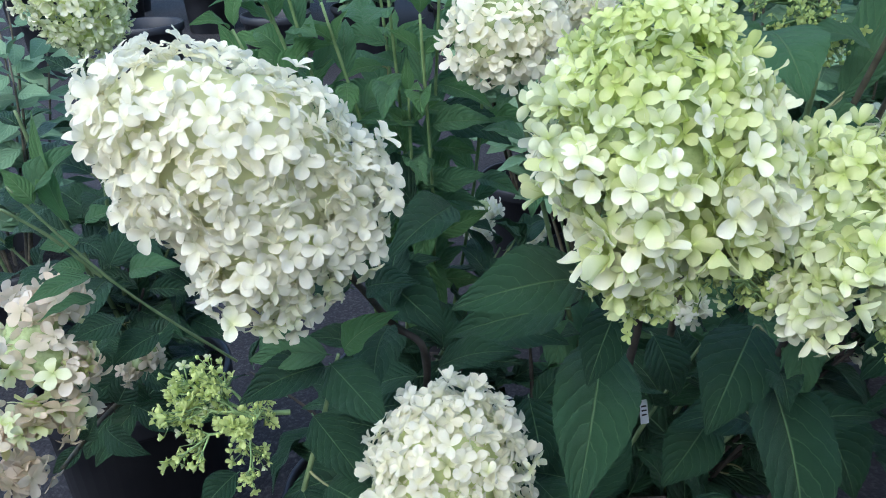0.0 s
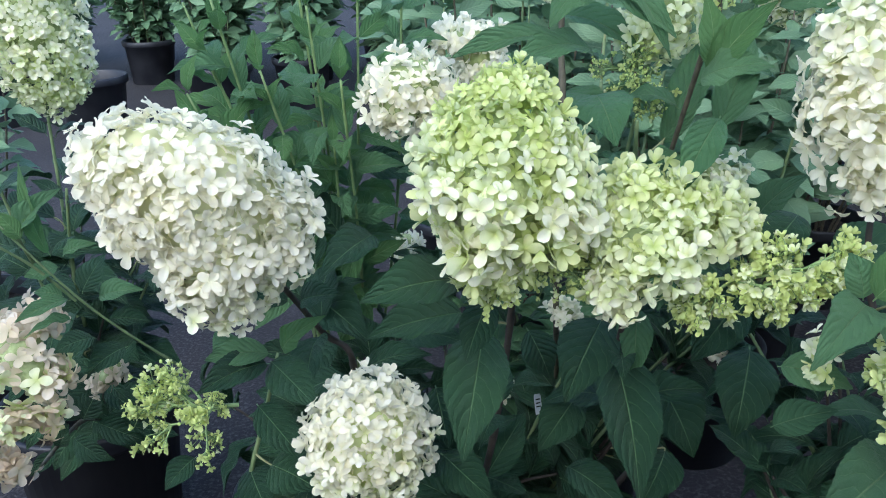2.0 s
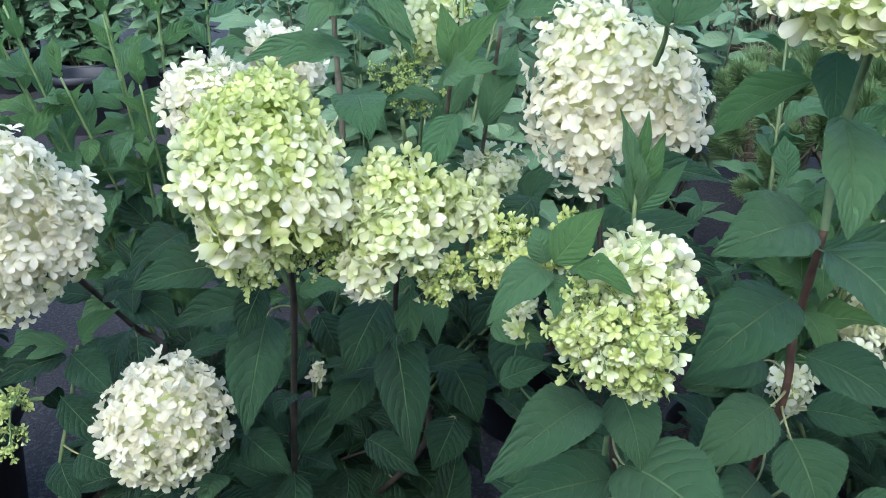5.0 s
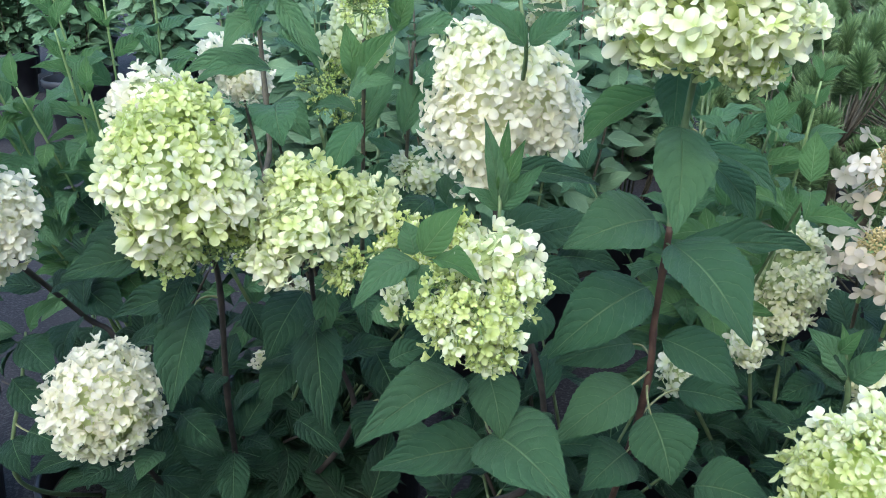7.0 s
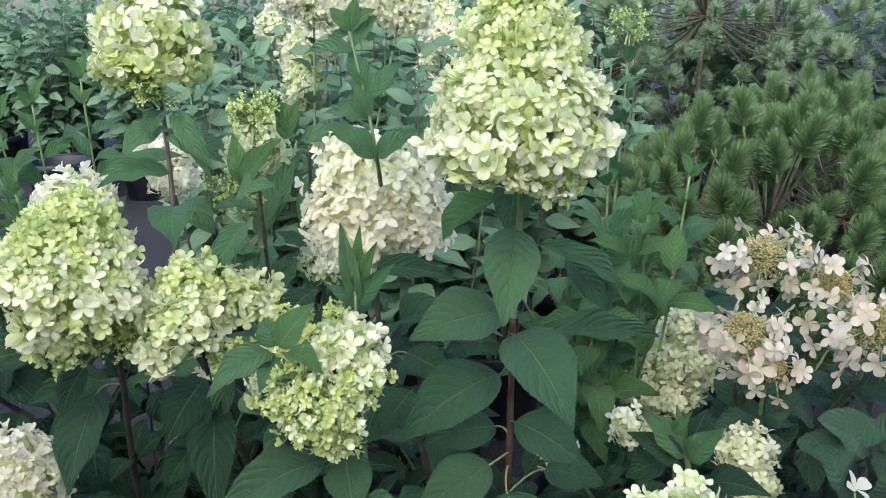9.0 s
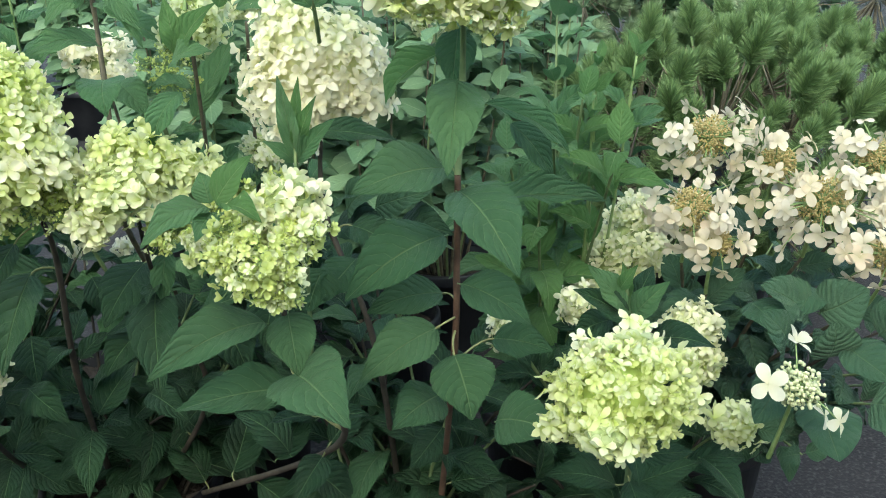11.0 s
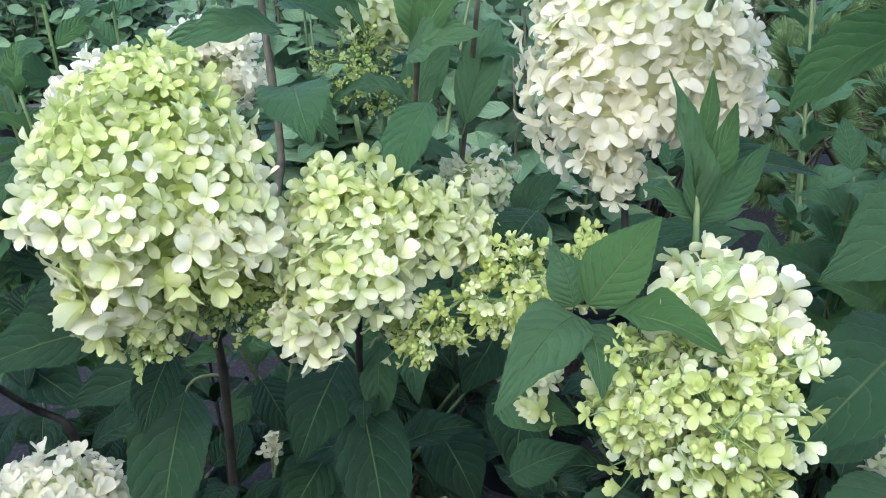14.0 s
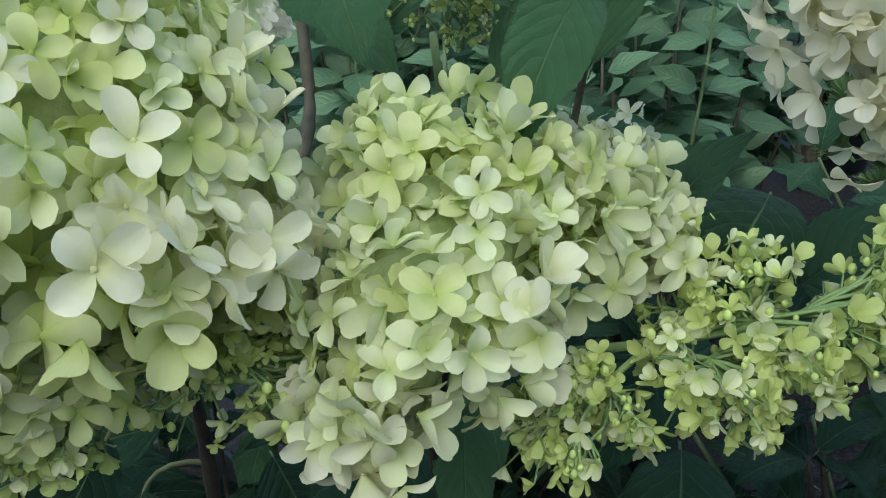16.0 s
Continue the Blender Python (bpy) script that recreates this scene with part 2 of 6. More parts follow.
def leaf_shape(rows, cols, seed, round_=False, teeth=True, stalk=True):
    """A leaf one long (y) and one wide (x), face up, with midrib fold, arched length and toothed rim."""
    r = np.random.default_rng(seed)
    vs, uv, fs = [], [], []
    arch, fold, twist, wave = r.uniform(0.02, 0.17), r.uniform(0.10, 0.36), r.uniform(-0.5, 0.5), r.uniform(0.016, 0.05)
    droop = r.uniform(-0.02, 0.14)
    bend = r.uniform(-0.05, 0.05)
    for i in range(rows + 1):
        s = i / rows
        w = 0.5 * (math.sin(math.pi * min(s ** (0.72 if round_ else 0.74), 1)) ** (0.7 if round_ else 0.86))
        if not round_:
            w *= 1.0 - 0.7 * max(0, s - 0.62)
        if teeth and i % 2 and 2 < i < rows:
            w += 0.017
        for j in range(cols + 1):
            q = 2 * j / cols - 1
            x = q * w + bend * math.sin(math.pi * s)
            z = arch * 4 * s * (1 - s) + fold * abs(q) * w * (1.15 - 0.5 * abs(q)) + twist * q * w * (s - 0.4)
            z -= droop * s ** 3
            z += wave * math.sin(s * 15 + seed + (2 if q > 0 else 0)) * abs(q) ** 1.5 * math.sin(math.pi * s)
            # the blade sinks a little between the side veins
            z += 0.006 * math.cos(2 * math.pi * (8.0 * s - 2.6 * abs(q) ** 1.3)) * math.sin(math.pi * min(1, abs(q))) * 0.6
            vs.append((x, s, z))
            uv.append((j / cols, s))
    n = cols + 1
    for i in range(rows):
        for j in range(cols):
            a = i * n + j
            fs.append((a, a + 1, a + n + 1, a + n))
    if stalk:
        k = len(vs)
        for s, rad in ((-0.06, 0.011), (0.03, 0.011)):
            for c in range(4):
                g = math.pi / 2 * c
                vs.append((rad * math.cos(g) * 1.6, s, rad * math.sin(g) - 0.012 - 0.05 * (s < 0)))
                uv.append((0.5, 0.0))
        for c in range(4):
            d = (c + 1) % 4
            fs.append((k + c, k + d, k + 4 + d, k + 4 + c))
    return np.array(vs), fs, np.array(uv)


CANES = {}
LEAF_MESHES = {}
# tones part leaf ages, and also sky-lit leaves (fresh) from shaded ones (leaf)
for tone, mat in (("leaf", LEAF), ("young", LEAF_YOUNG), ("mid", LEAF_MID), ("fresh", LEAF_LIT)):
    LEAF_MESHES[tone] = []
    for k in range(9):
        v, f, u = leaf_shape(34, 6, k + 1)
        LEAF_MESHES[tone].append(raw_mesh("leaf_" + tone, v, f, [mat], u))
LEAF_MESHES["round"] = []
for k in range(4):
    v, f, u = leaf_shape(14, 6, k + 31, round_=True, teeth=False)
    LEAF_MESHES["round"].append(raw_mesh("leaf_round", v, f, [LEAF_ROUND], u))


def leaf(parent, base, tip, width, face, tone="leaf"):
    """One leaf from the blade's base to its tip, its upper side turned to face."""
    b, t = np.array(base, float), np.array(tip, float)
    ln = np.linalg.norm(t - b)
    width *= 1.4 if tone == "round" else 1.0
    me = LEAF_MESHES[tone][int(RNG.integers(len(LEAF_MESHES[tone])))]
    near = CANES.get(parent.name)
    if near is not None:
        gap = np.linalg.norm(near - (b - np.array([0, 0, 0.008])), axis=1)
        k = int(gap.argmin())
        if 0.024 < gap[k] < 0.06:
            y = unit(t - b)
            vs, fs = tube(bezier(near[k], b - y * min(0.5 * gap[k], 0.015), b + y * 0.03 * ln, 6), np.linspace(0.0015, 0.0010, 6), 6)
            child("petiole", raw_mesh("petiole", vs, fs, [PETIOLE]), parent)
    return child("leaf", me, parent, m=frame_of(b, t - b, face, ln, width))


PETAL_STEPS = (0.0, 0.2, 0.42, 0.63, 0.81, 0.93, 1.0)


def floret_shape(opening, curl, plump, seed, petals=4, cup=0.35, steps=PETAL_STEPS, cols=4):
    """A four-petalled flower one across, facing +z: clawed oval petals round a bead."""
    r = np.random.default_rng(seed)
    vs, uv, fs = [], [], []
    for p in range(petals):
        a = 2 * math.pi * p / petals + r.uniform(-0.24, 0.24)
        ln = 0.5 * r.uniform(0.82, 1.14) * (1.0 if p % 2 else 0.93)
        el = opening + r.uniform(-0.26, 0.26)
        cu = curl + r.uniform(-0.2, 0.2)
        wd = 0.5 * plump * r.uniform(0.88, 1.12)
        roll, wave = r.uniform(-0.35, 0.35), r.uniform(0, 6.3)
        k = len(vs)
        for s in steps:
            w = 1.6 * wd * (s + 0.02) ** 0.72 * (1.015 - s ** 2.2) ** 0.6
            out = ln * s * math.cos(el)
            z = ln * (s * math.sin(el) - cu * s * s) + 0.012 * (p % 2)
            for j in range(cols + 1):
                q = 2 * j / cols - 1
                y = q * w
                zz = z + cup * w * q * q + roll * y * s + 0.012 * math.sin(7 * s + wave + 2 * q) * abs(q)
                vs.append((out * math.cos(a) - y * math.sin(a), out * math.sin(a) + y * math.cos(a), zz))
                uv.append((j / cols, s))
        n = cols + 1
        for i in range(len(steps) - 1):
            for j in range(cols):
                b = k + i * n + j
                fs.append((b, b + n, b + n + 1, b + 1))
    k = len(vs)
    for d in ((1, 0, 0), (0, 1, 0), (-1, 0, 0), (0, -1, 0), (0, 0, 1)):
        vs.append((d[0] * 0.042, d[1] * 0.042, d[2] * 0.055 + 0.02))
        uv.append((0.5, 0.1))
    fs += [(k, k + 1, k + 4), (k + 1, k + 2, k + 4), (k + 2, k + 3, k + 4), (k + 3, k, k + 4)]
    return np.array(vs), fs, np.array(uv)


FORMS = {"open": (0.28, 0.2, 0.32, 0.22), "cup": (0.85, 0.12, 0.34, 0.42), "half": (0.52, 0.28, 0.32, 0.32), "flat": (0.1, 0.14, 0.38, 0.12), "long": (0.5, 0.48, 0.31, 0.3), "shingle": (0.74, 0.42, 0.33, 0.34)}
# hues of sunk florets: greener as unopened, and darker to paint shade into gaps
DEEPER = {"white": "cream", "cream": "pale", "pale": "lime", "lime": "green"}
FLORETS, FLORET_RAW = {}, {}
for fi, (form, (op, cu, pw, cp)) in enumerate(FORMS.items()):
    for k in range(3):
        v, f, u = floret_shape(op, cu, pw, 11 * fi + k, cup=cp)
        FLORET_RAW[form, k, True] = (v, np.array([q if len(q) == 4 else (*q, q[-1]) for q in f]), u)
        vc, fc, uc = floret_shape(op, cu, pw, 11 * fi + k, cup=cp, steps=(0.0, 0.3, 0.6, 0.85, 1.0), cols=2)
        FLORET_RAW[form, k, False] = (vc, np.array([q if len(q) == 4 else (*q, q[-1]) for q in fc]), uc)
        for hue, mat in HUES.items():
            FLORETS[hue, form, k] = raw_mesh("floret_" + hue, v, f, [mat], u)


def sphere_points(n):
    i = np.arange(n) + 0.5
    z = 1 - 2 * i / n
    a = math.pi * (1 + 5 ** 0.5) * i
    r = np.sqrt(1 - z * z)
    return np.stack([r * np.cos(a), r * np.sin(a), z], 1)


def tube(points, radii, sides=7):
    pts = np.asarray(points, float)
    vs, fs = [], []
    ref = np.array([0.31, 0.2, 0.93])
    for i, p in enumerate(pts):
        d = unit(pts[min(i + 1, len(pts) - 1)] - pts[max(i - 1, 0)])
        x = np.cross(d, ref)
        if np.linalg.norm(x) < 0.05:
            x = np.cross(d, [1, 0, 0])
        x = unit(x)
        y = np.cross(d, x)
        for c in range(sides):
            a = 2 * math.pi * c / sides
            vs.append(p + radii[i] * (x * math.cos(a) + y * math.sin(a)))
    for i in range(len(pts) - 1):
        for c in range(sides):
            d = (c + 1) % sides
            fs.append((i * sides + c, i * sides + d, (i + 1) * sides + d, (i + 1) * sides + c))
    fs.append(tuple(range((len(pts) - 1) * sides, len(pts) * sides)))
    return vs, fs


def gather(pieces):
    """Joins (verts, faces) pieces into one."""
    vs, fs, k = [], [], 0
    for v, f in pieces:
        vs += list(v)
        fs += [tuple(i + k for i in q) for q in f]
        k += len(v)
    return vs, fs


def bezier(a, b, c, n):
    t = np.linspace(0, 1, n)[:, None]
    return (1 - t) ** 2 * np.array(a) + 2 * t * (1 - t) * np.array(b) + t * t * np.array(c)


def ball_faces():
    """A small bud: an eight-sided bead of three rings."""
    vs, fs = [(0, 0, -1)], []
    for z, r in ((-0.5, 0.85), (0.3, 0.95), (0.8, 0.55)):
        for c in range(6):
            vs.append((r * math.cos(c * math.pi / 3), r * math.sin(c * math.pi / 3), z))
    vs.append((0, 0, 1))
    for c in range(6):
        d = (c + 1) % 6
        fs.append((0, 1 + d, 1 + c))
        fs += [(1 + c, 1 + d, 7 + d, 7 + c), (7 + c, 7 + d, 13 + d, 13 + c)]
        fs.append((13 + c, 13 + d, 19))
    return np.array(vs), fs


BEAD_V, BEAD_F = ball_faces()


def pick_hue(mix, t, r):
    """mix: (height, hue) steps from the foot of the flower head to its top."""
    t = t + r.normal(0, 0.15)
    for top, hue in mix:
        if t <= top:
            return hue
    return mix[-1][1]


def core_mesh(lobes, shrink, seed):
    """One closed bumpy body inside the lobes."""
    big = max(lobes, key=lambda l: l[3] * l[4])
    lobes = [l for l in lobes if math.dist(l[:3], big[:3]) < 0.75 * (l[3] + big[3])]
    c = np.array(big[:3])
    vs, fs, nu, nv = [], [], 22, 14
    for i in range(nv + 1):
        for j in range(nu):
            a, b = math.pi * i / nv, 2 * math.pi * j / nu
            d = np.array([math.sin(a) * math.cos(b), math.sin(a) * math.sin(b), math.cos(a)])
            far = 0.008
            for x, y, z, rw, rh in lobes:
                k = np.array([1 / rw, 1 / rw, 1 / rh])
                o, e = (c - np.array([x, y, z])) * k, d * k
                qa, qb, qc = e @ e, o @ e, o @ o - 1
                if qb * qb - qa * qc > 0:
                    far = max(far, (-qb + math.sqrt(qb * qb - qa * qc)) / qa)
            vs.append(c + d * far * shrink * (1 + 0.08 * noise.noise(Vector(d * 5 + seed))))
    for i in range(nv):
        for j in range(nu):
            e = (j + 1) % nu
            fs.append((i * nu + j, (i + 1) * nu + j, (i + 1) * nu + e, i * nu + e))
    return vs, fs


def scatter(lobes, size, pack, r, blend=0.0):
    """Places and outward directions over the joined surface of the lobes."""
    out = []
    for i, (x, y, z, rw, rh) in enumerate(lobes):
        n = int(4 * math.pi * ((2 * rw * rh + rw * rw) / 3) / (size * size * pack))
        for d in sphere_points(max(n, 6)):
            d = unit(d + r.normal(0, 0.07, 3))
            p = np.array([x + d[0] * rw, y + d[1] * rw, z + d[2] * rh])
            if any(((p[0] - a) ** 2 + (p[1] - b) ** 2) / (rwb * rwb) + (p[2] - c) ** 2 / (rhb * rhb) < 0.86
                   for k, (a, b, c, rwb, rhb) in enumerate(lobes) if k != i):
                continue
            n = unit(d / np.array([rw, rw, rh]))
            if blend:
                for _ in range(3):
                    s, n = skin(p, lobes, blend)
                    p = p - n * s
            out.append((p, n))
    return out


def skin(p, lobes, blend):
    """Depth of a place under the smoothly joined surface of the lobes, and the way out."""
    total, way = 0.0, np.zeros(3)
    for x, y, z, rw, rh in lobes:
        o = p - np.array([x, y, z])
        q = o / np.array([rw, rw, rh])
        k = max(np.linalg.norm(q), 1e-6)
        g = q / np.array([rw, rw, rh]) / k
        gl = np.linalg.norm(g)
        e = math.exp(-min(40.0, ((k - 1) / gl + 0.35 * blend) / blend))
        total += e
        way += e * g / gl
    return -blend * math.log(max(total, 1e-9)), unit(way)


def flower_head(shrub, label, lobes, size, mix, forms, pack=0.42, jitter=0.38, droop=0.12, single=True, core=None, seed=1, size_top=1.0, blend=0.0, fill=0.55, foot=0.0):
    """A panicle: a green core with hundreds of four-petalled florets over its lobes."""
    r = np.random.default_rng(seed)
    vs, fs = core_mesh(lobes, fill, seed)
    head = child("flower_head", raw_mesh("flower_head", vs, fs, [core or CORE], np.full((len(vs), 2), 0.2)), shrub, label)
    lo, hi = min(l[2] - l[4] for l in lobes), max(l[2] + l[4] for l in lobes)
    rest = []
    hues = list(HUES)
    small = min(1.0, size_top)
    shell = [(p, n, 0.0) for p, n in scatter(lobes, size * small, pack, r, blend)]
    shell += [(p, n, 0.62) for p, n in scatter(lobes, size * small, pack * 1.5, r, blend)]
    for p, n, sunk in shell:
        t = (p[2] - lo) / (hi - lo)
        face = unit(n + r.normal(0, jitter, 3) + np.array([0, 0, -droop]))
        local = 1 + (size_top - 1) * max(0.0, min(1.0, t)) ** 0.85
        if t < foot:
            local = 0.5
        if r.random() > (small / local) ** 1.7:
            continue
        sz = size * r.uniform(0.85, 1.2) * local
        p = p + n * r.normal(0, 0.19) * sz - n * (0.34 + sunk) * sz
        hue, form, var = pick_hue(mix, t, r), forms[int(r.integers(len(forms)))], int(r.integers(3))
        if sunk:
            hue = DEEPER.get(hue, hue)
        if single and not sunk:
            y = np.cross(face, r.normal(0, 1, 3))
            child("floret", FLORETS[hue, form, var], head, m=frame_of(p, y, face, sz, sz))
        else:
            rest.append((p, face, sz, hue, form, var, r.normal(0, 1, 3)))
    add_florets(head, rest, hues)
    return head


def add_florets(head, spots, hues, name="floret_mass", fine=False):
    """Small florets in one mesh. spots: (place, facing, size, hue, form, variant, spin)."""
    V, F, U, S, k = [], [], [], [], 0
    for p, d, sz, hue, form, var, spin in spots:
        y = unit(np.cross(d, spin))
        x = np.cross(y, d)
        v, f, u = FLORET_RAW[form, var, fine]
        V.append(p + sz * (v[:, :1] * x + v[:, 1:2] * y + v[:, 2:] * d))
        F.append(f + k)
        U.append(u)
        S.append(np.full(len(f), hues.index(hue)))
        k += len(v)
    faces = [q if q[2] != q[3] else q[:3] for q in np.concatenate(F).tolist()]
    me = raw_mesh(name, np.concatenate(V), faces, [HUES[h] for h in hues], np.concatenate(U), np.concatenate(S))
    return tagged(child(name, me, head), kind="stuff")


def bud_cluster(shrub, label, foot, lobes, bud=0.0018, tufts=30, seed=1, mat=None, open_share=0.5, fsize=0.011, pale=0.15, per=(5, 9), loose=0.0046):
    """Forked stalks, each ending in a tuft of round buds and half-opened lime florets."""
    r = np.random.default_rng(seed)
    mat = mat or BUD
    sticks, beads, flowers = [], [], []
    foot = np.array(foot, float)
    mid = np.mean([l[:3] for l in lobes], axis=0)
    hub = foot * 0.45 + mid * 0.55
    vs, fs = tube(bezier(foot, (foot + hub) / 2, hub, 5), np.linspace(0.0026, 0.0018, 5), 6)
    head = child("inflorescence", raw_mesh("main_stalk", vs, fs, [STALK]), shrub, label)
    for x, y, z, rw, rh in lobes:
        c = np.array([x, y, z])
        arm = hub * 0.35 + c * 0.65
        sticks.append(tube(bezier(hub, (hub + arm) / 2 + r.normal(0, 0.004, 3), arm, 5), np.linspace(0.0018, 0.0013, 5), 5))
        for i in range(max(3, tufts // len(lobes))):
            d = unit(r.normal(0, 1, 3))
            p = c + d * np.array([rw, rw, rh]) * r.uniform(0.55, 0.95)
            sticks.append(tube(bezier(arm, arm * 0.4 + p * 0.6 + r.normal(0, 0.004, 3), p, 4), np.linspace(0.0011, 0.0008, 4), 4))
            out = unit(p - arm)
            for b in range(int(r.integers(*per))):
                q = p + out * r.uniform(0.0, 0.008) + r.normal(0, loose, 3)
                sticks.append(tube([p - out * 0.004, q], [0.0006, 0.0005], 3))
                if r.random() < open_share:
                    flowers.append((q, unit(out + r.normal(0, 0.45, 3)), fsize * r.uniform(0.55, 1.25), "pale" if r.random() < pale else "green", ("cup", "half", "cup")[int(r.integers(3))], int(r.integers(3)), r.normal(0, 1, 3)))
                else:
                    beads.append((BEAD_V * bud * r.uniform(0.65, 1.3) * np.array([1, 1, 1.25]) + q, BEAD_F))
    vs, fs = gather(sticks)
    tagged(child("stalk_tangle", raw_mesh("stalk_tangle", vs, fs, [STALK]), head), kind="stuff")
    vs, fs = gather(beads)
    tagged(child("bud_mass", raw_mesh("bud_mass", vs, fs, [mat], np.full((len(vs), 2), 0.5)), head), kind="stuff")
    add_florets(head, flowers, ["green", "pale"], fine=fsize > 0.012)
    return head


def lace_head(shrub, label, foot, at, radius, hue="ivory", n=16, size=0.036, seed=1, bead_mat=None, beads=800, bead=0.0017, height=0.8):
    """A lacy flower head: a mound of tiny fertile flowers with large four-petalled ones on long stalks round it."""
    r = np.random.default_rng(seed)
    foot, at = np.array(foot, float), np.array(at, float)
    sticks = [tube(bezier(foot, foot * 0.5 + at * 0.5 + r.normal(0, 0.004, 3), at, 6), np.linspace(0.003, 0.002, 6), 6)]
    bs = []
    for i in range(beads):
        d = unit(r.normal(0, 1, 3) * np.array([1, 1, height]) + np.array([0, -0.1, 0.3]))
        p = at + d * radius * 0.47 * r.uniform(0.5, 1.08)
        bs.append((BEAD_V * bead * r.uniform(0.6, 1.2) + p, BEAD_F))
        if i % 9 == 0:
            sticks.append(tube([at, p], [0.0008, 0.0006], 4))
    places = []
    for i in range(n):
        a = 2 * math.pi * i / n * 2.4 + r.uniform(-0.3, 0.3)
        el = r.uniform(-0.85, 0.75)
        d = np.array([math.cos(a) * math.cos(el), math.sin(a) * math.cos(el) * 0.9, math.sin(el)])
        p = at + d * radius * r.uniform(0.65, 1.2)
        sticks.append(tube(bezier(at, at + d * radius * 0.5 + np.array([0, 0, 0.008]), p, 5), np.linspace(0.0012, 0.0008, 5), 4))
        places.append((p, unit(d * 0.7 + r.normal(0, 0.35, 3) + np.array([0, -0.55, 0.25]))))
    vs, fs = sticks.pop(0)
    head = child("flower_head", raw_mesh("main_stalk", vs, fs, [STALK]), shrub, label)
    vs, fs = gather(sticks)
    tagged(child("stalk_tangle", raw_mesh("stalk_tangle", vs, fs, [STALK]), head), kind="stuff")
    vs, fs = gather(bs)
    tagged(child("fertile_mass", raw_mesh("fertile_mass", vs, fs, [bead_mat or TAN], np.full((len(vs), 2), 0.5)), head), kind="stuff")
    for p, d in places:
        s = size * r.uniform(0.8, 1.15)
        child("floret", FLORETS["pink" if hue == "ivory" and r.random() < 0.3 else hue, ("flat", "open", "flat")[int(r.integers(3))], int(r.integers(3))], head, m=frame_of(p, np.cross(d, r.normal(0, 1, 3)), d, s, s))
    return head


def stem(shrub, points, r0=0.005, r1=0.0025, mat=None, label=""):
    """A cane through the given points, smooth and tapering, with a slight swelling at every node."""
    p = np.array(points, float)
    if len(p) == 2:
        p = np.array([p[0], (p[0] + p[1]) / 2 + RNG.normal(0, 0.008, 3), p[1]])
    n = 9 * (len(p) - 1) + 1
    u = np.linspace(0, len(p) - 1, n)
    out = []
    for q in u:
        i = min(int(q), len(p) - 2)
        f = q - i
        a, b, c, d = p[max(i - 1, 0)], p[i], p[i + 1], p[min(i + 2, len(p) - 1)]
        out.append(0.5 * (2 * b + (c - a) * f + (2 * a - 5 * b + 4 * c - d) * f * f + (3 * b - a - 3 * c + d) * f ** 3))
    rad = np.linspace(r0, r1, n) * 0.8
    rad[4::6] *= 1.18
    vs, fs = tube(out, rad, 8)
    ob = child("stem", raw_mesh("stem", vs, fs, [mat or STEM_GREEN]), shrub, label)
    CANES[ob.name] = np.array(out)
    return ob


def path_at(points, f):
    p = np.array(points, float)
    seg = np.linalg.norm(np.diff(p, axis=0), axis=1)
    s = f * seg.sum()
    for i, l in enumerate(seg):
        if s <= l or i == len(seg) - 1:
            return p[i] + (p[i + 1] - p[i]) * min(s / l, 1), unit(p[i + 1] - p[i])
        s -= l


OPEN = []


def kept_open(p):
    """Whether a place lies in one of the open lanes (start, end, radius) through the foliage."""
    for a, b, rad in OPEN:
        a, b = np.array(a), np.array(b)
        f = max(0.0, min(1.0, (p - a) @ (b - a) / ((b - a) @ (b - a))))
        if np.linalg.norm(p - a - f * (b - a)) < rad:
            return True
    return False


def leafy(shrub, cane, points, f0, f1, step, length, tone="leaf", top=0.45, seed=1, skip=0.0, droop=0.25, turn=0.0):
    """Opposite pairs of leaves up a cane, each pair turned a quarter from the last and smaller to the top."""
    r = np.random.default_rng(seed)
    total = np.linalg.norm(np.diff(np.array(points, float), axis=0), axis=1).sum()
    k = max(2, int((f1 - f0) * total / step))
    for i in range(k + 1):
        f = f0 + (f1 - f0) * i / k
        p, d = path_at(points, f)
        x = unit(np.cross(d, [0.2, 1, 0.1]))
        y = np.cross(d, x)
        ln = length * (1 - (1 - top) * (i / k) ** 1.6) * r.uniform(0.85, 1.15)
        for side in (0, math.pi):
            if r.random() < skip:
                continue
            a = side + turn + (i % 2) * math.pi / 2 + r.uniform(-0.35, 0.35)
            out = x * math.cos(a) + y * math.sin(a)
            rise = r.uniform(0.15, 0.6) * (0.6 + i / k) - droop
            ax = unit(out + d * rise)
            if kept_open(p + ax * ln * 0.7):
                continue
            leaf(cane, p + ax * ln * 0.14, p + ax * ln * 1.14, ln * r.uniform(0.44, 0.56), unit(d + np.array([0, -0.25, 0.5]) + r.normal(0, 0.15, 3)), tone)


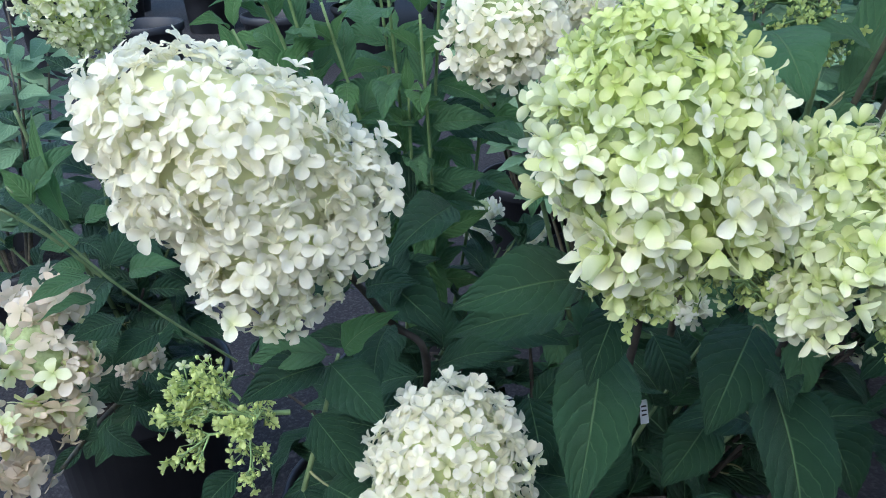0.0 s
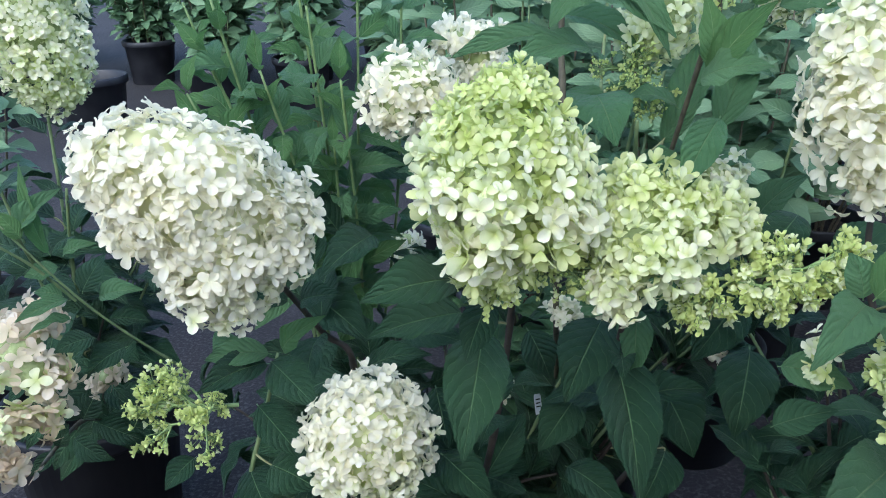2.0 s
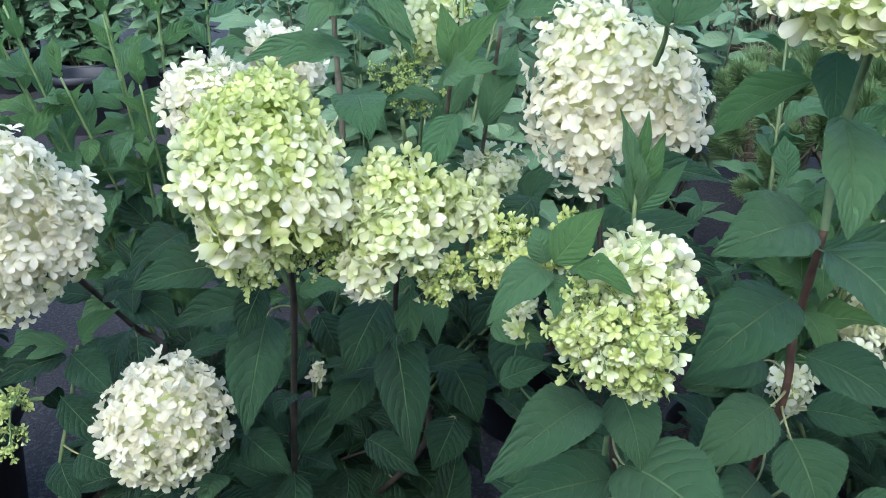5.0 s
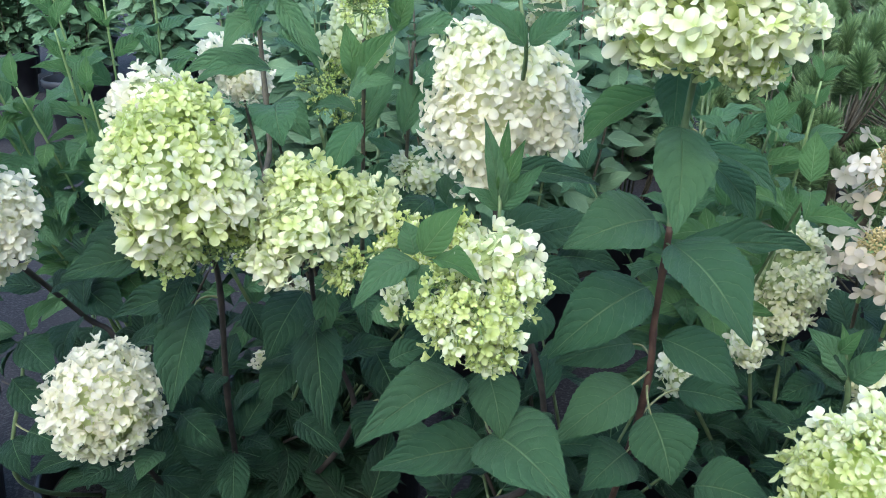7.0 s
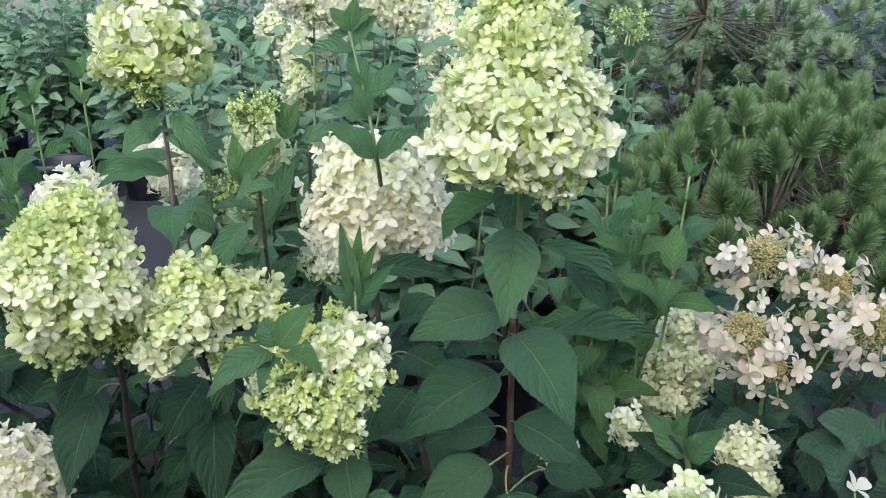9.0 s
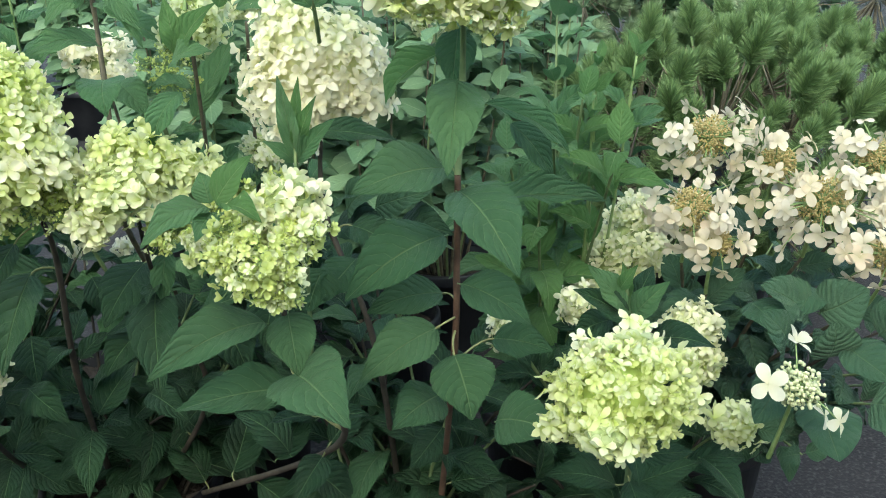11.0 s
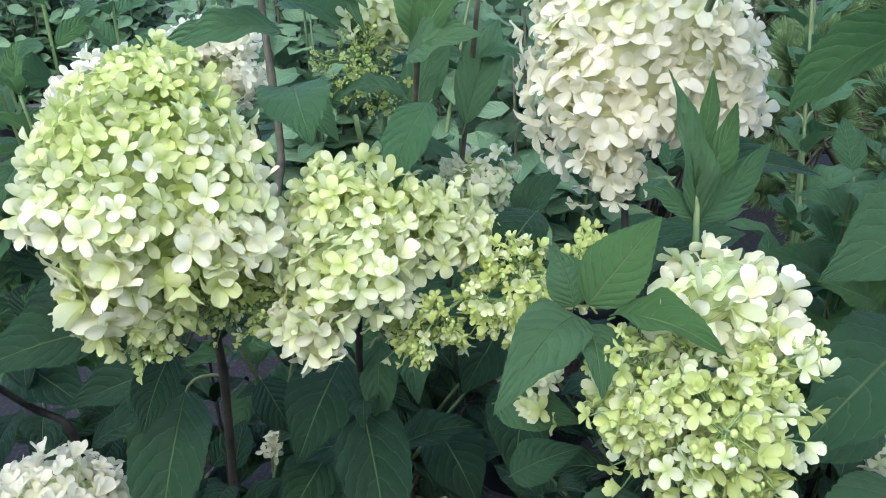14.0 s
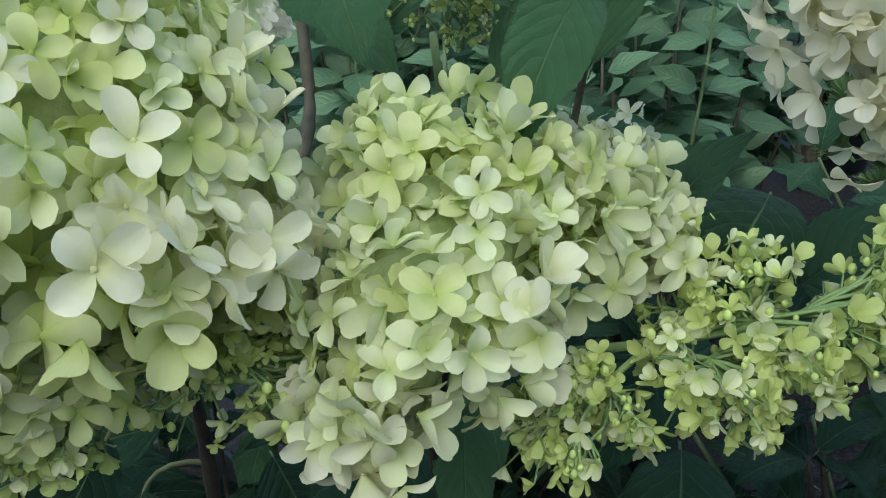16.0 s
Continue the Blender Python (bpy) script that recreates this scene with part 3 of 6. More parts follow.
def shoot(cane, points, f0, step, length, seed):
    """Narrow upright leaves in opposite pairs up a fresh shoot, ending in a tuft of young ones."""
    r = np.random.default_rng(seed)
    total = np.linalg.norm(np.diff(np.array(points, float), axis=0), axis=1).sum()
    k = int((1 - f0) * total / step)
    for i in range(k + 1):
        p, d = path_at(points, f0 + (1 - f0) * i / k)
        x = unit(np.cross(d, [0.2, 1, 0.1]))
        y = np.cross(d, x)
        last = i >= k - 1
        ln = length * r.uniform(0.8, 1.25) * (0.62 if last else 1.0)
        for side in (0, math.pi):
            a = side + (i % 2) * math.pi / 2 + seed + r.uniform(-0.3, 0.3)
            ax = unit(x * math.cos(a) + y * math.sin(a) + d * (r.uniform(0.8, 1.5) if last else r.uniform(0.0, 0.7)))
            tone = "young" if last or r.random() < 0.45 else "mid"
            leaf(cane, p + ax * ln * 0.1, p + ax * ln * 1.1, ln * r.uniform(0.34, 0.45), unit(d * 0.4 + np.array([0, -0.8, 0.6]) + r.normal(0, 0.2, 3)), tone)


def thicket(shrub, at, n, reach, low, high, length, seed, tone="leaf", root=None):
    """Leafy side canes filling the middle of a bush."""
    r = np.random.default_rng(seed)
    for i in range(n):
        foot = np.array(root or at, float) + np.array([r.normal(0, 0.03), r.normal(0, 0.03), 0])
        a = r.uniform(0, 2 * math.pi)
        tip = np.array([at[0] + reach * math.cos(a), at[1] + 0.7 * reach * math.sin(a) + 0.02, r.uniform(low, high)])
        mid = foot * 0.5 + tip * 0.5 + np.array([0, 0, 0.04])
        cane = stem(shrub, [foot, mid, tip], 0.0045, 0.002, STEM_DARK if i % 2 else STEM_GREEN)
        leafy(shrub, cane, [foot, mid, tip], 0.2, 1.0, 0.055, length, tone, 0.6, seed * 17 + i, 0.0, 0.2, r.uniform(0, 1.5))


def plant_label(at, yaw, lean, w, h):
    """A white plastic stick-in label with a rounded top and printed bars."""
    ob = thing("plant_label", at, "white plastic plant label stuck among the leaves", "label", "plant labels")
    prof = [(-0.5, 0), (0.5, 0), (0.5, 0.88), (0.4, 1), (-0.4, 1), (-0.5, 0.88)]
    m = pose(*at, lean, 0, yaw)
    vs = [m @ Vector((x * w, d, z * h)) for d in (0, 0.0012) for x, z in prof]
    fs = [tuple(range(5, -1, -1)), tuple(range(6, 12))] + [(i, (i + 1) % 6, 6 + (i + 1) % 6, 6 + i) for i in range(6)]
    child("tag", raw_mesh("tag", vs, fs, [LABEL], smooth=False), ob)
    for k in range(3):
        z = (0.35 + 0.18 * k) * h
        q = [m @ Vector((x * w, -0.0006, z + dz * h)) for x, dz in ((-0.35, 0), (0.3, 0), (0.3, 0.07), (-0.35, 0.07))]
        child("print_bar", raw_mesh("print_bar", q, [(0, 1, 2, 3)], [POT], smooth=False), ob)
    return ob


def pot(at, radius, height, label):
    """A nursery pot: tapered wall with thickness, rolled rim, soil inside."""
    ob = thing("plant_pot", at, label, "pot", "nursery pots")
    prof = [(0.0, 0.0), (0.78, 0.0), (0.80, 0.02), (0.93, 0.86), (1.0, 0.87), (1.02, 0.90), (1.02, 0.985), (1.0, 1.0), (0.96, 1.0), (0.94, 0.98), (0.92, 0.84), (0.9, 0.8)]
    n, vs, fs = 40, [], []
    for x, z in prof:
        for c in range(n):
            a = 2 * math.pi * c / n
            vs.append((at[0] + x * radius * math.cos(a), at[1] + x * radius * math.sin(a), at[2] + z * height))
    for i in range(len(prof) - 1):
        for c in range(n):
            d = (c + 1) % n
            fs.append((i * n + c, i * n + d, (i + 1) * n + d, (i + 1) * n + c))
    child("pot_wall", raw_mesh("pot_wall", vs, fs, [POT]), ob)
    vs, fs = [(at[0], at[1], at[2] + 0.83 * height)], []
    for ring in range(1, 7):
        for c in range(24):
            a, q = 2 * math.pi * c / 24, 0.905 * radius * ring / 6
            x, y = at[0] + q * math.cos(a), at[1] + q * math.sin(a)
            vs.append((x, y, at[2] + 0.83 * height + 0.008 * noise.noise(Vector((x * 40, y * 40, 0)))))
    for c in range(24):
        d = (c + 1) % 24
        fs.append((0, 1 + c, 1 + d))
        for ring in range(5):
            b = 1 + ring * 24
            fs.append((b + c, b + 24 + c, b + 24 + d, b + d))
    child("soil", raw_mesh("soil", vs, fs, [SOIL]), ob, "dark crumbly potting soil")
    return ob


FAR_LEAF = leaf_shape(6, 4, 3, teeth=False, stalk=False)
FAR_F = np.array(FAR_LEAF[1])


def foliage(parent, spots, mat, name="foliage"):
    """Many leaves in one mesh. spots: (base, axis, face, length, width)."""
    V, F, U, k = [], [], [], 0
    for b, ax, face, ln, wd in spots:
        m = np.array(frame_of(b, ax, face, ln, wd))
        V.append(FAR_LEAF[0] @ m[:3, :3].T + m[:3, 3])
        F.append(FAR_F + k)
        U.append(FAR_LEAF[2])
        k += len(FAR_LEAF[0])
    me = raw_mesh(name, np.concatenate(V), np.concatenate(F).tolist(), [mat], np.concatenate(U))
    return tagged(child(name, me, parent), kind="stuff")


def row_shrub(at, height, spread, canes, leaf_len, label, heads=0, head_hue=(("white",),), seed=1, pot_r=0.15, step=0.05, mat=None, bare=0.3, group="hydrangea rows"):
    """A potted shrub further off: canes fanning from the pot with opposite leaves, some with a flower head."""
    r = np.random.default_rng(seed)
    pot((at[0], at[1], 0.0), pot_r, 0.27, "black plastic nursery pot standing on dark ground")
    ob = thing("hydrangea_shrub", (at[0], at[1], 0.22), label, "shrub", group)
    spots = []
    for c in range(canes):
        a = 2 * math.pi * c / canes + r.uniform(-0.4, 0.4)
        q = spread * math.sqrt(r.uniform(0.05, 1))
        h = height * r.uniform(0.8, 1.03)
        foot = np.array([at[0] + 0.25 * q * math.cos(a), at[1] + 0.25 * q * math.sin(a), 0.22])
        tip = np.array([at[0] + q * math.cos(a), at[1] + q * math.sin(a), h])
        pts = bezier(foot, foot * 0.4 + tip * 0.6 + np.array([0.3 * q * math.cos(a), 0.3 * q * math.sin(a), 0]), tip, 7)
        vs, fs = tube(pts, np.linspace(0.0045, 0.0018, 7), 6)
        child("stem", raw_mesh("stem", vs, fs, [STEM_BROWN if r.random() < 0.75 else STEM_GREEN]), ob)
        k = int(np.linalg.norm(tip - foot) * (1 - bare) / step)
        for i in range(k + 1):
            f = bare + (1 - bare) * i / k
            p, d = path_at(pts, f)
            ln = leaf_len * (1.1 - 0.55 * f ** 4) * r.uniform(0.8, 1.2)
            g = (i % 2) * math.pi / 2 + r.uniform(-0.5, 0.5)
            for side in (0, math.pi):
                ax = unit(np.array([math.cos(g + side), math.sin(g + side), r.uniform(-0.65, 0.55) + 0.5 * (f > 0.93)]))
                spots.append((p + ax * 0.008, ax, unit(np.array([0, -0.55, 0.8]) + d * 0.3 + r.normal(0, 0.4, 3)), ln, ln * r.uniform(0.42, 0.56)))
        if c < heads:
            hue = head_hue[c % len(head_hue)]
            s = r.uniform(0.055, 0.075)
            flower_head(ob, "", [(tip[0], tip[1], tip[2] + 0.02, s, s * 1.05), (tip[0] + 0.01, tip[1], tip[2] + 0.06, s * 0.7, s)], 0.026,
                        [(0.6, hue[0]), (2, hue[-1])], ("half", "cup", "open"), pack=0.5, single=False, seed=seed * 31 + c)
    foliage(ob, spots, mat or LEAF_HAZED)
    return ob


def pine_shoot(seed, length, needles, needle, mat, spread=0.9):
    """A pine candle, 'length' along +z, brushed all round with stiff needles."""
    r = np.random.default_rng(seed)
    vs, fs = [], []
    v, f = tube([(0, 0, -0.3 * length), (0, 0, length * 0.5), (0, 0, length)], [0.004, 0.0035, 0.002], 5)
    vs, fs = list(v), list(f)
    for i in range(needles):
        s = r.uniform(0, 1) ** 0.8
        a = r.uniform(0, 2 * math.pi)
        el = spread * (0.5 + 0.9 * s ** 2) + r.uniform(-0.22, 0.22)
        d = np.array([math.cos(a) * math.cos(el), math.sin(a) * math.cos(el), math.sin(el)])
        b = np.array([0, 0, length * s])
        side = unit(np.cross(d, r.normal(0, 1, 3))) * needle * 0.03
        ln = needle * r.uniform(0.75, 1.1)
        bend = np.array([0, 0, 0.08 * ln])
        k = len(vs)
        vs += [b - side * 0.7, b + side * 0.7, b + d * ln + side * 0.45 + bend, b + d * ln - side * 0.45 + bend]
        fs.append((k, k + 1, k + 2, k + 3))
    return raw_mesh("pine_shoot", vs, fs, [mat], smooth=False)


def pine(at, lobes, label, shoots, n, seed, name="pine_shrub", group="pines"):
    """A mounded pine: a short forked trunk and many needle-brushed shoots pointing out and up."""
    r = np.random.default_rng(seed)
    ob = thing(name, at, label, "pine", group)
    sticks = []
    foot = np.array(at, float)
    area = np.array([l[3] * (l[3] + l[4]) for l in lobes])
    for (x, y, z, rw, rh), share in zip(lobes, area / area.sum()):
        c = np.array([x, y, z])
        sticks.append(tube(bezier(foot, (foot + c) / 2 + np.array([0, 0, 0.05]), c, 6), np.linspace(0.02, 0.007, 6), 7))
        for d in sphere_points(max(8, int(n * share * 1.25))):
            d = unit(d + r.normal(0, 0.12, 3))
            if d[2] < -0.7:
                continue
            p = c + d * np.array([rw, rw, rh]) * (r.uniform(0.9, 1.05) if r.random() < 0.6 else r.uniform(0.6, 0.85))
            if any(((p[0] - q[0]) ** 2 + (p[1] - q[1]) ** 2) / q[3] ** 2 + (p[2] - q[2]) ** 2 / q[4] ** 2 < 0.7 for q in lobes if q[0] != x):
                continue
            ax = unit(d * 0.6 + np.array([0, -0.1, 0.8]) + r.normal(0, 0.16, 3))
            s = r.uniform(0.75, 1.2)
            m = Vector(ax).to_track_quat("Z", "Y").to_matrix().to_4x4()
            child("shoot", shoots[int(r.integers(len(shoots)))], ob, m=Matrix.Translation(p) @ m @ Matrix.Diagonal((s, s, s, 1)))
            sticks.append(tube(bezier(c, c * 0.4 + p * 0.6 + np.array([0, 0, -0.03]), p - ax * 0.02, 4), np.linspace(0.004, 0.002, 4), 5))
    vs, fs = gather(sticks)
    child("trunk", raw_mesh("trunk", vs, fs, [STEM_BROWN]), ob)
    return ob


# ------------------------------------------------------------------ ground
GN = 60
gx = np.sinh(np.linspace(-5.2, 5.2, GN + 1)) * 1.6
gv, gf = [], []
for yy in gx:
    for xx in gx:
        near = math.exp(-(xx * xx + yy * yy) / 30)
        gv.append((xx + 0.3, yy + 0.8, near * 0.012 * noise.noise(Vector((xx * 2.3, yy * 2.3, 0.4)))))
for i in range(GN):
    for j in range(GN):
        a = i * (GN + 1) + j
        gf.append((a, a + 1, a + GN + 2, a + GN + 1))
ground = tagged(new("ground", raw_mesh("ground", gv, gf, [GROUND])), "dark grey gritty ground of a plant nursery", "ground", kind="structure")

# an unseen dark wall, added behind the camera to block low light on the leaves
wv = [(x, y, z) for x in (-6.0, 7.0) for y in (-1.9, -1.8) for z in (0.0, 1.7)]
wf = [(0, 1, 3, 2), (4, 6, 7, 5), (0, 4, 5, 1), (2, 3, 7, 6), (1, 5, 7, 3), (0, 2, 6, 4)]
UNSEEN_WALL, pn, pl, pb = material("dark_green_unseen_wall", 0.9)
pl.new(ramp(pn, pl, noise_fac(pn, pl, 6.0, 5), [(0.3, (0.012, 0.022, 0.014)), (0.7, (0.03, 0.05, 0.03))]), pb.inputs["Base Color"])
tagged(new("wall_south_unseen", raw_mesh("wall_south_unseen", wv, wf, [UNSEEN_WALL], smooth=False)), "unseen dark green wall added to block low light", "fence", kind="structure")

OPEN += [((0.818, 0.431, 0.829), (0.950, 0.724, 0.697), 0.07), ((0.866, 0.475, 0.795), (0.959, 0.726, 0.695), 0.06)]
# ------------------------------------------------------------------ hydrangea with the large white head
pot((-0.13, 0.98, 0.0), 0.15, 0.27, "black plastic nursery pot half hidden by leaves")
white_bush = thing("hydrangea_shrub", (-0.13, 0.98, 0.22), "hydrangea shrub with a huge white flower head and green buds", "shrub", "near hydrangeas")
flower_head(white_bush, "huge creamy white flower head hanging forward", [(-0.202, 0.538, 0.960, 0.038, 0.038), (-0.178, 0.536, 0.958, 0.067, 0.053), (-0.126, 0.529, 0.944, 0.070, 0.057), (-0.073, 0.553, 0.901, 0.050, 0.050), (-0.116, 0.516, 0.867, 0.055, 0.042), (-0.110, 0.517, 0.831, 0.038, 0.029), (-0.148, 0.515, 0.919, 0.057, 0.044), (-0.168, 0.515, 0.906, 0.040, 0.036), (-0.134, 0.510, 0.850, 0.033, 0.030), (-0.074, 0.538, 0.869, 0.040, 0.038), (-0.110, 0.523, 0.904, 0.058, 0.050)], blend=0.007, fill=0.74, size=0.0285, mix=[(0.12, "cream"), (2, "white")], forms=("shingle", "shingle", "long", "half"), pack=0.255, jitter=0.52, core=HUES["cream"], droop=-0.22, seed=3)
flower_head(white_bush, "round white flower head tinged pale green", [(0.005, 0.556, 0.655, 0.070, 0.071)], fill=0.7, size=0.026, mix=[(0.4, "cream"), (2, "white")], forms=("half", "cup", "long", "shingle"), core=HUES["pale"], pack=0.25, jitter=0.5, droop=-0.15, seed=5)
cane = stem(white_bush, [(-0.10, 0.97, 0.22), (-0.037, 0.774, 0.606), (-0.073, 0.750, 0.683), (-0.123, 0.568, 0.896)], 0.006, 0.004, STEM_DARK)
leafy(white_bush, cane, [(-0.037, 0.774, 0.606), (-0.073, 0.750, 0.683), (-0.123, 0.568, 0.896)], 0.0, 0.7, 0.07, 0.10, seed=2)
cane = stem(white_bush, [(-0.06, 0.98, 0.22), (0.028, 0.623, 0.497), (0.004, 0.569, 0.632)], 0.006, 0.003, STEM_DARK)
leafy(white_bush, cane, [(-0.06, 0.98, 0.22), (0.028, 0.623, 0.497), (0.004, 0.569, 0.632)], 0.3, 0.92, 0.06, 0.09, seed=4)
cane = stem(white_bush, [(-0.17, 0.96, 0.22), (-0.159, 0.651, 0.480), (-0.113, 0.624, 0.660), (-0.095, 0.616, 0.723)], 0.005, 0.002)
bud_cluster(white_bush, "yellow-green cluster of unopened flower buds", (-0.149, 0.631, 0.649), [(-0.212, 0.626, 0.691, 0.017, 0.014), (-0.238, 0.623, 0.682, 0.014, 0.013), (-0.248, 0.606, 0.665, 0.017, 0.013), (-0.225, 0.606, 0.665, 0.014, 0.012), (-0.190, 0.598, 0.647, 0.023, 0.017), (-0.167, 0.603, 0.659, 0.018, 0.012), (-0.235, 0.594, 0.635, 0.017, 0.013), (-0.177, 0.590, 0.625, 0.019, 0.014), (-0.206, 0.609, 0.674, 0.013, 0.012)], 0.0016, 46, 11, open_share=0.8, fsize=0.0135, pale=0.08, per=(8, 12), loose=0.0046)
leaf(cane, (-0.105, 0.616, 0.723), (-0.169, 0.597, 0.727), 0.032, (-0.01, -0.67, 0.74), "mid")
leaf(cane, (-0.102, 0.613, 0.714), (-0.046, 0.559, 0.690), 0.045, (-0.01, -0.67, 0.74))
leaf(cane, (-0.107, 0.612, 0.713), (-0.171, 0.566, 0.703), 0.038, (-0.01, -0.67, 0.74))
leaf(cane, (-0.122, 0.613, 0.659), (-0.066, 0.565, 0.621), 0.040, (-0.01, -0.67, 0.74))
leaf(cane, (-0.090, 0.617, 0.726), (-0.042, 0.603, 0.774), 0.028, (-0.01, -0.67, 0.74), "young")
leaf(cane, (-0.157, 0.677, 0.712), (-0.172, 0.633, 0.709), 0.030, (-0.01, -0.67, 0.74), "mid")
leaf(cane, (-0.200, 0.610, 0.593), (-0.227, 0.580, 0.571), 0.030, (-0.01, -0.67, 0.74))
leaf(cane, (-0.113, 0.606, 0.586), (-0.056, 0.579, 0.573), 0.053, (-0.01, -0.67, 0.74))
leaf(cane, (-0.142, 0.621, 0.569), (-0.109, 0.568, 0.543), 0.040, (-0.01, -0.67, 0.74))
leaf(cane, (0.047, 0.591, 0.554), (0.035, 0.536, 0.549), 0.039, (-0.01, -0.67, 0.74), "mid")
leaf(cane, (-0.010, 0.604, 0.529), (-0.044, 0.562, 0.530), 0.040, (-0.01, -0.67, 0.74))
leaf(cane, (0.081, 0.608, 0.597), (0.137, 0.563, 0.568), 0.046, (-0.01, -0.67, 0.74))
leaf(cane, (-0.013, 0.851, 0.769), (-0.069, 0.762, 0.754), 0.053, (0.06, -0.64, 0.77))
leaf(cane, (0.103, 0.691, 0.733), (-0.004, 0.655, 0.724), 0.052, (0.06, -0.64, 0.77))
leaf(cane, (-0.095, 0.815, 0.706), (-0.014, 0.758, 0.663), 0.069, (0.06, -0.64, 0.77))
leaf(cane, (0.034, 0.739, 0.682), (0.105, 0.697, 0.696), 0.044, (0.06, -0.64, 0.77))
leaf(cane, (-0.066, 0.923, 0.743), (-0.127, 0.945, 0.805), 0.047, (0.06, -0.64, 0.77))
leaf(cane, (-0.058, 1.066, 0.813), (0.052, 1.060, 0.777), 0.059, (0.06, -0.64, 0.77))

# ------------------------------------------------------------------ hydrangea with the lime cone heads
pot((0.13, 0.86, 0.0), 0.15, 0.29, "black plastic nursery pot with a rolled rim")
lime_bush = thing("hydrangea_shrub", (0.13, 0.86, 0.24), "hydrangea shrub with lime and white cone-shaped flower heads", "shrub", "near hydrangeas")
flower_head(lime_bush, "cone-shaped flower head, lime at the tip and white below", [(0.146, 0.518, 1.019, 0.038, 0.031), (0.138, 0.502, 0.986, 0.069, 0.045), (0.138, 0.487, 0.952, 0.079, 0.047), (0.153, 0.480, 0.920, 0.072, 0.037), (0.197, 0.487, 0.914, 0.034, 0.028), (0.123, 0.440, 0.899, 0.032, 0.029)], blend=0.007, size=0.041, mix=[(0.12, "lime"), (0.20, "pale"), (0.45, "cream"), (0.70, "pale"), (0.9, "lime"), (2, "green")], forms=("half", "open", "cup", "half"), pack=0.34, jitter=0.55, droop=-0.12, seed=7, size_top=0.40, foot=0.12)
flower_head(lime_bush, "loose lime-green flower head opening to cream", [(0.261, 0.520, 0.932, 0.040, 0.030), (0.290, 0.515, 0.919, 0.039, 0.031), (0.260, 0.483, 0.891, 0.051, 0.039), (0.319, 0.529, 0.902, 0.046, 0.036), (0.349, 0.534, 0.888, 0.024, 0.022), (0.233, 0.456, 0.863, 0.027, 0.027)], blend=0.006, size=0.03, mix=[(0.1, "cream"), (0.25, "pale"), (0.38, "cream"), (0.85, "pale"), (2, "lime")], forms=("half", "cup", "long", "half"), pack=0.27, jitter=0.6, droop=0, seed=9, size_top=0.8)
bud_cluster(lime_bush, "lime-green buds just opening along forked stalks", (0.317, 0.528, 0.843), [(0.368, 0.517, 0.871, 0.025, 0.019), (0.402, 0.495, 0.870, 0.033, 0.023), (0.375, 0.487, 0.851, 0.027, 0.015), (0.313, 0.485, 0.844, 0.021, 0.016), (0.428, 0.486, 0.876, 0.016, 0.016)], 0.0016, 90, 21, pale=0.3, open_share=0.7, fsize=0.0155, per=(9, 14), loose=0.005)
bud_cluster(lime_bush, "small drooping sprig of green buds", (0.174, 0.499, 0.875), [(0.179, 0.478, 0.875, 0.024, 0.015), (0.207, 0.475, 0.867, 0.016, 0.016)], 0.0014, 14, 22)
bud_cluster(lime_bush, "lime sprays of small florets under the cone", (0.160, 0.500, 0.885), [(0.186, 0.500, 0.879, 0.022, 0.016), (0.166, 0.498, 0.888, 0.02, 0.014), (0.205, 0.482, 0.874, 0.014, 0.018), (0.137, 0.462, 0.876, 0.018, 0.014), (0.143, 0.482, 0.886, 0.02, 0.014)], 0.0014, 50, 24, pale=0.25, open_share=0.75, fsize=0.014, per=(7, 11), loose=0.0055)
flower_head(lime_bush, "flower head half in lime bud with cream petals above", [(0.451, 0.325, 0.921, 0.039, 0.023), (0.465, 0.306, 0.904, 0.025, 0.023), (0.429, 0.316, 0.907, 0.026, 0.022)], blend=0.004, size=0.026, mix=[(0.15, "pale"), (0.8, "cream"), (2, "pale")], forms=("half", "open", "cup", "cup"), pack=0.42, jitter=0.75, droop=-0.1, seed=13)
bud_cluster(lime_bush, "lower half of small lime petals just opening", (0.445, 0.345, 0.870), [(0.428, 0.290, 0.878, 0.036, 0.026), (0.440, 0.283, 0.862, 0.026, 0.020), (0.394, 0.297, 0.885, 0.027, 0.018), (0.412, 0.285, 0.866, 0.026, 0.020), (0.436, 0.275, 0.845, 0.009, 0.010), (0.457, 0.300, 0.887, 0.023, 0.020), (0.425, 0.275, 0.870, 0.028, 0.022)], 0.0016, 98, 23, pale=0.35, open_share=0.9, fsize=0.0165, per=(8, 12), loose=0.006)
flower_head(lime_bush, "few cream petals at the side of the lime head", [(0.358, 0.343, 0.876, 0.013, 0.010), (0.351, 0.337, 0.857, 0.009, 0.008)], size=0.018, mix=[(0.5, "pale"), (2, "cream")], forms=("open", "half"), pack=0.5, jitter=0.5, seed=15, single=False)
